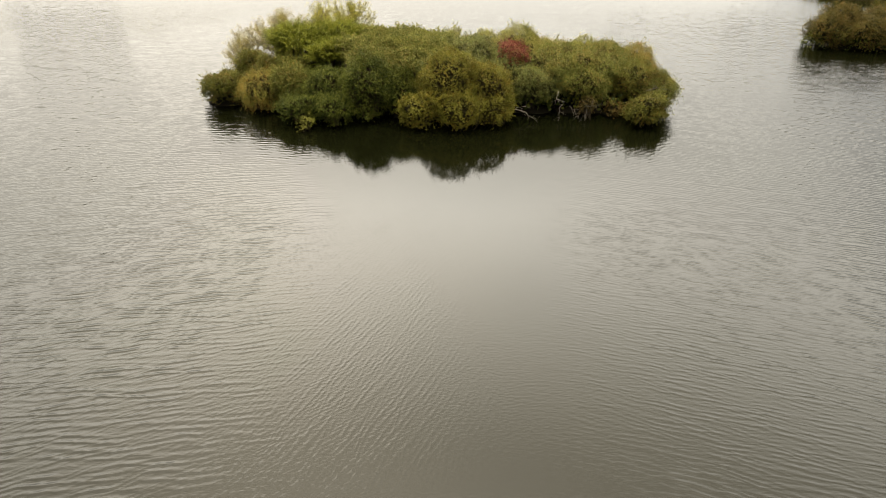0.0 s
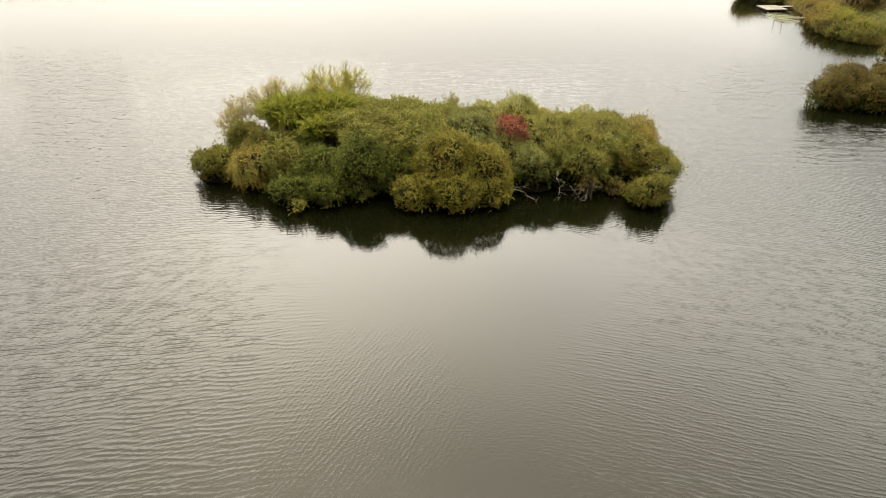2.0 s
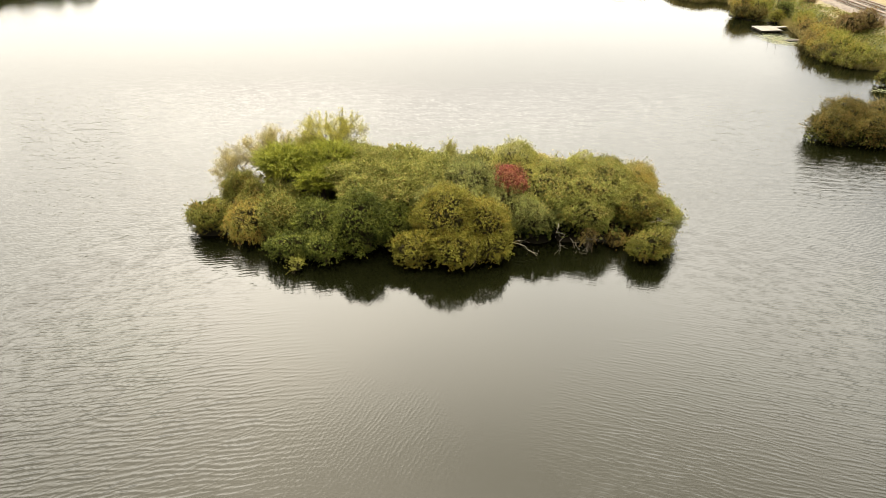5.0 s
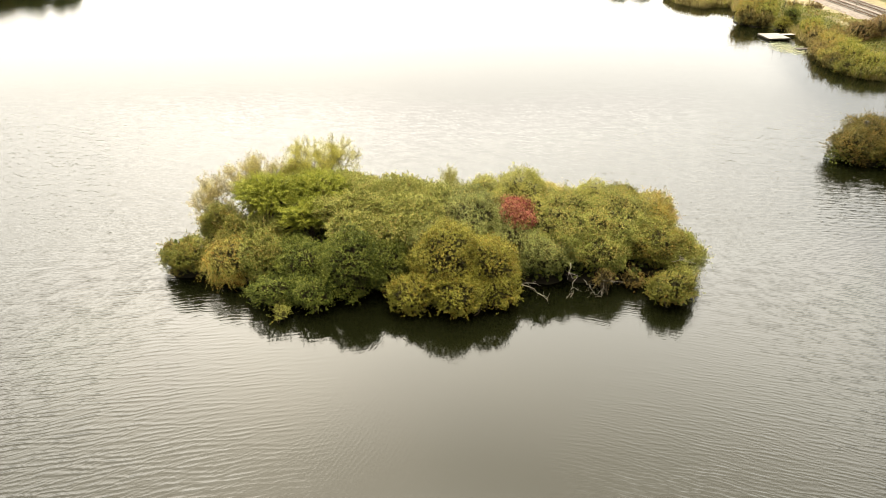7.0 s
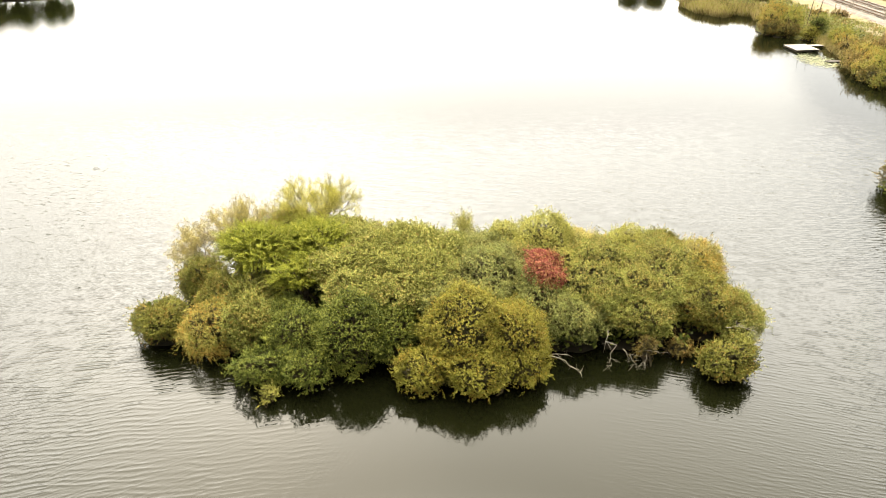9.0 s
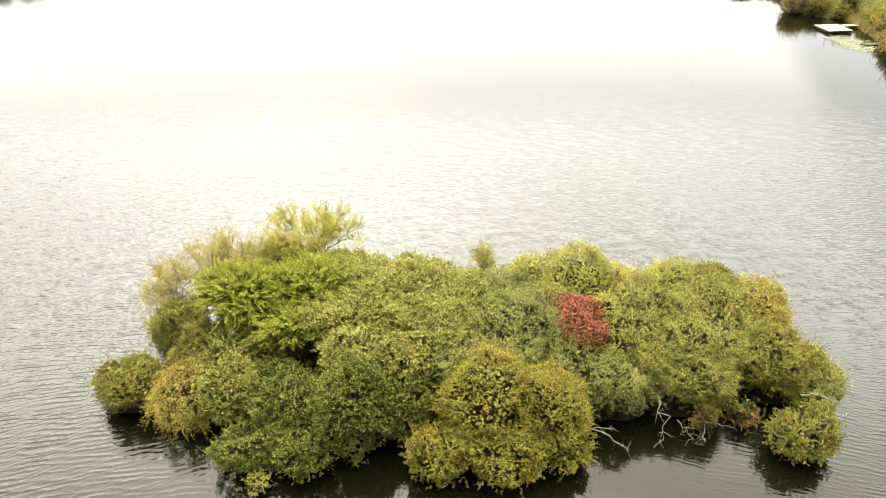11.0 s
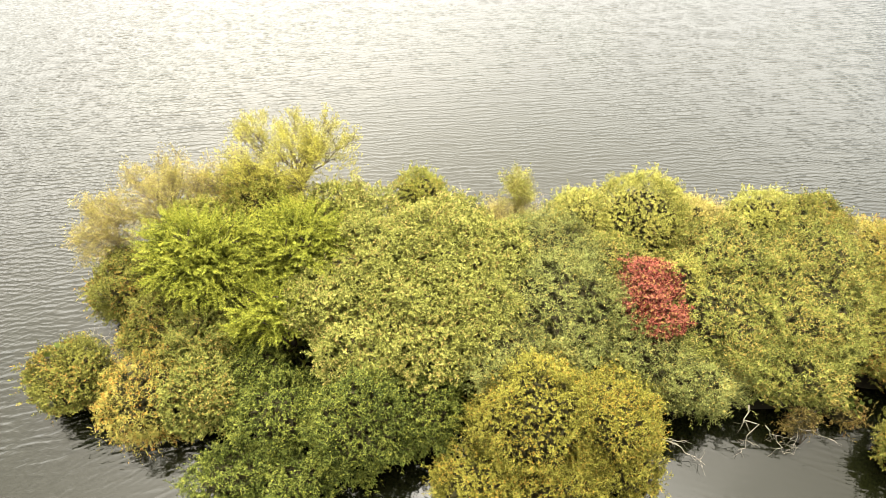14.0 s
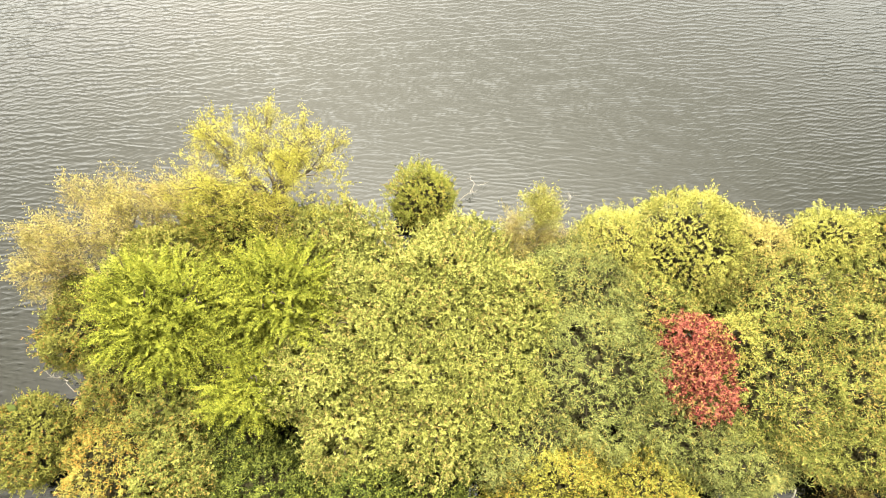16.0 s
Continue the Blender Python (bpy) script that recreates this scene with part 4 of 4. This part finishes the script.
def platform():
    thing = new("fishing_platform")
    thing.matrix_world = pose(53.4, 114.0, 0, 0, 0, 6) @ Matrix.Diagonal((0.88, 1.06, 1.0, 1.0))
    tagged(thing, "weathered grey plank fishing platform with a gangway to the bank", "platform")
    bm = bmesh.new()
    box(bm, -2.0, -1.62, 0.10, 2.0, -1.50, 0.30, 0.01)
    part("beam", bm, DARK_TIMBER, thing)
    bm = bmesh.new()
    box(bm, -2.0, 1.50, 0.10, 2.0, 1.62, 0.30, 0.01)
    part("beam", bm, DARK_TIMBER, thing)
    for sx in (-1.9, 0.0, 1.9):
        bm = bmesh.new()
        box(bm, sx - 0.06, -1.49, 0.08, sx + 0.06, 1.49, 0.295, 0.01)
        part("joist", bm, DARK_TIMBER, thing)
    bm = bmesh.new()
    box(bm, -0.095, -1.68, 0.0, 0.095, 1.68, 0.045, 0.006)
    plank = part("plank", bm, PLANK, thing)
    plank.location = (-1.9, 0, 0.304)
    for k in range(1, 20):
        p = plank.copy()
        scene.collection.objects.link(p)
        p.location = (-1.9 + 0.2 * k, 0, 0.304)
    for sx in (-1.8, 1.8):
        for sy in (-1.72, 1.72):
            bm = bmesh.new()
            bmesh.ops.create_cone(bm, segments=10, radius1=0.08, radius2=0.075, depth=2.3, cap_ends=True)
            bmesh.ops.translate(bm, vec=(sx, sy, -0.80), verts=bm.verts)
            part("post", bm, DARK_TIMBER, thing)
    bm = bmesh.new()
    box(bm, 2.03, 0.40, 0.18, 5.2, 0.50, 0.30, 0.01)
    box(bm, 2.03, 1.10, 0.18, 5.2, 1.20, 0.30, 0.01)
    gangway = part("gangway", bm, DARK_TIMBER, thing)
    bm = bmesh.new()
    box(bm, -0.095, -0.45, 0.0, 0.095, 0.45, 0.04, 0.006)
    board = part("plank", bm, PLANK, gangway)
    board.location = (2.14, 0.8, 0.304)
    for k in range(1, 15):
        p = board.copy()
        scene.collection.objects.link(p)
        p.location = (2.14 + 0.21 * k, 0.8, 0.304)


platform()
low = new("low_jetty")
low.matrix_world = pose(54.3, 106.6, 0, 0, 0, 10)
tagged(low, "low dark timber jetty at the reedy bank", "jetty")
bm = bmesh.new()
box(bm, -0.9, -0.45, 0.10, 1.6, 0.45, 0.16, 0.01)
part("deck", bm, DARK_TIMBER, low)
for sx in (-0.7, 0.5):
    for sy in (-0.42, 0.42):
        bm = bmesh.new()
        bmesh.ops.create_cone(bm, segments=8, radius1=0.06, radius2=0.06, depth=1.6, cap_ends=True)
        bmesh.ops.translate(bm, vec=(sx, sy, -0.68), verts=bm.verts)
        part("post", bm, DARK_TIMBER, low)

# floating lily pads between platform and bank
rng = np.random.default_rng(7)
bm = bmesh.new()
spots = []
for px, py in zip(rng.uniform(49.4, 57, 5200), rng.uniform(102.6, 112.4, 5200)):
    spread = math.hypot((px - 52.6) / 3.1, (py - 107.3) / 4.8)          # thickest in the middle, straggling outwards
    if rng.random() < 0.98 - spread and lake_distance(px, py)[0] < -0.2:
        spots.append((px, py))
for k in range(90):
    spots.append((53.7 + rng.normal() * 0.7, 81.4 + rng.normal() * 0.5))
for px, py in spots:
    r, a0 = rng.uniform(0.05, 0.13), rng.uniform(0, 6.28)
    ring = [bm.verts.new((px + r * math.cos(a0 + 5.8 * k / 9), py + r * math.sin(a0 + 5.8 * k / 9), 0.012 + rng.uniform(0, 0.02))) for k in range(10)]
    bm.faces.new([bm.verts.new((px, py, 0.012))] + ring)
tagged(part("lily_pads", bm, PAD, None), "scattered pale green lily pads floating beside the platform", "lily pads", kind="stuff")


# ---- reeds, weeds and rough grass on the bank ----
def blades(name, rng, feet, height, width, mat, label, category, lean=0.25):
    n = len(feet)
    way = unit(np.array([0, 0, 1.0]) + rng.normal(size=(n, 3)) * np.array([lean, lean, 0.1]))
    k = rng.uniform(0.6, 1.25, n)
    ob = part(name, leaf_mesh(name, leaf_quads(rng, feet, way, height * k, width * k), mat), None, None)
    return tagged(ob, label, category, kind="stuff")


def on_ground(x, y):
    return np.stack([x, y, ground_heights(x, y) - 0.03], 1)


def along_shore(rng, n, x0, x1, y0, y1, near, far):
    """Places on land or in the shallows, between near and far metres from the waterline."""
    x, y = rng.uniform(x0, x1, n * 6), rng.uniform(y0, y1, n * 6)
    d = lake_distance(x, y)
    ok = (d > near) & (d < far)
    return x[ok][:n], y[ok][:n]


rng = np.random.default_rng(11)
x, y = along_shore(rng, 9000, 50, 62, 88, 121, -0.1, 2.2)
clump = lumps(rng, np.stack([x, y, 0 * x], 1), 2.2)
feet = on_ground(x, y)
feet[:, 2] = np.maximum(feet[:, 2], -0.1)
keep = clump > -0.6
blades("reed_bed", rng, feet[keep], 0.9 + 0.3 * clump[keep], 0.06, LEAF["reed"], "tall rust and green reeds leaning over the lake edge", "reeds")
x, y = along_shore(rng, 16000, 43, 60, 134.5, 156, -0.4, 5.0)
feet = on_ground(x, y)
feet[:, 2] = np.maximum(feet[:, 2], -0.1)
blades("reed_bed", rng, feet, np.full(len(x), 1.45), 0.085, LEAF["reed"], "golden reed fringe along the far shore", "reeds")


def leafy_cover(name, rng, x, y, low, high, mat, label, category, ll=0.28, lw=0.15):
    """Low tangled growth: leaves at all angles up to a lumpy height."""
    base = on_ground(x, y)
    f = lumps(rng, base, 2.6)
    base[:, 2] += rng.uniform(0, 1, len(x)) ** 0.6 * (low + (high - low) * np.clip(f * 0.5 + 0.5, 0, 1))
    way = unit(rng.normal(size=(len(x), 3)) + np.array([0, 0, 0.5]))
    k = rng.uniform(0.6, 1.3, len(x))
    ob = part(name, leaf_mesh(name, leaf_quads(rng, base, way, ll * k, lw * k), mat), None, None)
    return tagged(ob, label, category, kind="stuff")


x, y = along_shore(rng, 64000, 46, 72.5, 79, 168, 0.4, 21.0)
edge = np.interp(y, [121, 124, 133, 150], [70.6, 70.2, 66.4, 67.5]) + 0.7 * np.sin(y * 0.9)
track = np.abs(x - np.interp(y, [80, 88, 94, 140, 143, 152, 168], [57, 58.4, 60.2, 99, 60.7, 63.4, 66])) < 0.7      # a trodden way through it
ok = (x < edge) & ~track
leafy_cover("undergrowth", rng, x[ok], y[ok], 0.15, 0.85, LEAF["grass"], "tangled green and yellow undergrowth on the bank", "undergrowth", 0.26, 0.085)
x, y = along_shore(rng, 12000, 50.7, 70, 85, 150, 2.0, 18.0)
ok = (lumps(rng, np.stack([x, y, 0 * x], 1), 3.5) > 0.25) & (x < np.interp(y, [121, 124, 133, 150], [70.6, 70.2, 67.4, 68.5]))
leafy_cover("reed_scrub", rng, x[ok], y[ok], 0.4, 1.1, LEAF["rust"], "green and russet scrub among the undergrowth", "scrub", 0.28, 0.08)
x, y = rng.uniform(84.4, 96, 15000), rng.uniform(93, 167, 15000)
leafy_cover("undergrowth", rng, x, y, 0.2, 1.6, LEAF["weed"], "tangled green undergrowth beyond the railway", "undergrowth")


# leaf fill added on the island's floor: closes see-through gaps, its dark green deepens crevice shade
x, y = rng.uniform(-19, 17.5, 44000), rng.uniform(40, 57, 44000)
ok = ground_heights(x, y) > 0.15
leafy_cover("understory", rng, x[ok], y[ok], 0.5, 1.8, LEAF["green"], "added tangle of dark leaves filling beneath the island's shrubs", "undergrowth", 0.30, 0.22)


# the same dark leaf fill, added under the second island's shrubs
x, y = rng.uniform(35, 51, 16000), rng.uniform(61, 70, 16000)
ok = ground_heights(x, y) > -0.5
leafy_cover("understory", rng, x[ok], y[ok], 0.8, 1.9, LEAF["green"], "added tangle of dark leaves filling beneath the second island's shrubs", "undergrowth", 0.30, 0.22)


# ---- railway ----
def strip(name, x0, x1, y0, y1, top, skirt, mat, label, category, seed):
    """A long low bed with sloping shoulders and an uneven edge."""
    rng = np.random.default_rng(seed)
    bm = bmesh.new()
    rows = []
    for k in range(int((y1 - y0) / 2.0) + 1):
        yy = y0 + 2.0 * k
        j = rng.normal(size=6) * np.array([0.25, 0.08, 0.0, 0.0, 0.08, 0.25])
        xs = [x0 - skirt, x0, x0 + (x1 - x0) * 0.33, x0 + (x1 - x0) * 0.66, x1, x1 + skirt]
        rows.append([bm.verts.new((xs[c] + j[c], yy, (1.1 if c in (0, 5) else top) + rng.normal() * 0.01)) for c in range(6)])
    for a, b in zip(rows, rows[1:]):
        for c in range(5):
            bm.faces.new((a[c], a[c + 1], b[c + 1], b[c]))
    bed = part(name, bm, mat, None)
    bed.matrix_world = RAIL_TURN
    return tagged(bed, label, category, kind="structure")


RAIL_TURN = Matrix.Translation((75, 130, 0)) @ pose(0, 0, 0, 0, 0, -1.2) @ Matrix.Translation((-75, -130, 0))
strip("ground_verge", 67.2, 71.6, 45, 235, 1.26, 0.6, DRY_GRASS, "pale dry grass verge beside the railway", "verge", 21)
strip("ground_verge_far", 82.0, 84.9, 45, 235, 1.26, 0.6, DRY_GRASS, "pale dry grass verge beyond the railway", "verge", 22)
strip("ground_ballast", 72.3, 81.1, 45, 235, 1.42, 0.9, BALLAST, "grey-brown stone ballast under the railway", "ballast", 23)

bm = bmesh.new()
edges = [(bm.verts.new((x - 0.6, y, ground_height(x, y) + 0.05)), bm.verts.new((x + 0.6, y, ground_height(x + 0.6, y) + 0.05))) for x, y in ((60.5, 142.4), (61.2, 145), (62.1, 148), (63.2, 151.5), (64.6, 156), (66, 161))]
for (a, b), (c, d) in zip(edges, edges[1:]):
    bm.faces.new((a, b, d, c))
tagged(part("ground_path", bm, PATH_GRIT, None), "pale trodden path along the far bank", "path", kind="structure")

bm = bmesh.new()
box(bm, -1.25, -0.13, 0.0, 1.25, 0.13, 0.14, 0.02)
sleeper_mesh = bpy.data.meshes.new("sleeper")
bm.to_mesh(sleeper_mesh)
bm.free()
sleeper_mesh.materials.append(SLEEPER)
bm = bmesh.new()
profile = [(-0.07, 0), (0.07, 0), (0.07, 0.02), (0.012, 0.04), (0.012, 0.11), (0.036, 0.12), (0.036, 0.158), (-0.036, 0.158), (-0.036, 0.12), (-0.012, 0.11), (-0.012, 0.04), (-0.07, 0.02)]
ends = [[bm.verts.new((px, yy, pz)) for px, pz in profile] for yy in (-60, 60)]
for k in range(12):
    bm.faces.new((ends[0][k], ends[0][(k + 1) % 12], ends[1][(k + 1) % 12], ends[1][k]))
rail_mesh = bpy.data.meshes.new("rail")
bm.to_mesh(rail_mesh)
bm.free()
rail_mesh.materials.append(RAIL_STEEL)
for cx in (75.2, 78.95):
    track = new("railway_track")
    track.matrix_world = RAIL_TURN @ pose(cx, 138.3, 1.40)
    tagged(track, "rusty steel railway track on concrete sleepers and ballast", "railway track", "railway tracks")
    for sx in (-0.75, 0.75):
        r = part("rail", rail_mesh, None, track)
        r.location = (sx, 0, 0.14)
    for k in range(150):
        s = part("sleeper", sleeper_mesh, None, track)
        s.location = (0, -52 + 0.7 * k, 0)


def wood_pole(x, y, h, lean, label):
    thing = new("pole")
    z = ground_height(x, y)
    thing.matrix_world = pose(x, y, z - 0.2, 0, lean, 0)
    tagged(thing, label, "pole", "bare poles on the bank")
    bm = bmesh.new()
    bmesh.ops.create_cone(bm, segments=9, radius1=0.07, radius2=0.045, depth=h, cap_ends=True)
    bmesh.ops.translate(bm, vec=(0, 0, h / 2), verts=bm.verts)
    part("shaft", bm, BRANCH_BARK, thing)


wood_pole(60.9, 127.6, 5.2, 1.0, "bare grey wooden pole standing among the bank's undergrowth")
wood_pole(62.6, 128.1, 5.4, 3.0, "bare grey wooden pole leaning among the bank's undergrowth")


def line_post(x, y):
    thing = new("signal_post")
    thing.location = (x, y, 1.25)
    tagged(thing, "dull grey steel post with a dark box beside the railway", "post", "posts beside the railway")
    bm = bmesh.new()
    bmesh.ops.create_cone(bm, segments=10, radius1=0.09, radius2=0.09, depth=3.0, cap_ends=True)
    bmesh.ops.translate(bm, vec=(0, 0, 1.5), verts=bm.verts)
    part("shaft", bm, POST_STEEL, thing)
    bm = bmesh.new()
    box(bm, -0.22, -0.18, 2.7, 0.22, 0.18, 3.4, 0.03)
    part("head", bm, DARK_TIMBER, thing, "dark box head")
    bm = bmesh.new()
    box(bm, -0.2, -0.2, 0.0, 0.2, 0.2, 0.12, 0.02)
    part("base", bm, SLEEPER, thing)


for px, py in ((73.6, 127.6), (74.0, 138.0), (74.3, 149.0)):
    line_post(px, py)
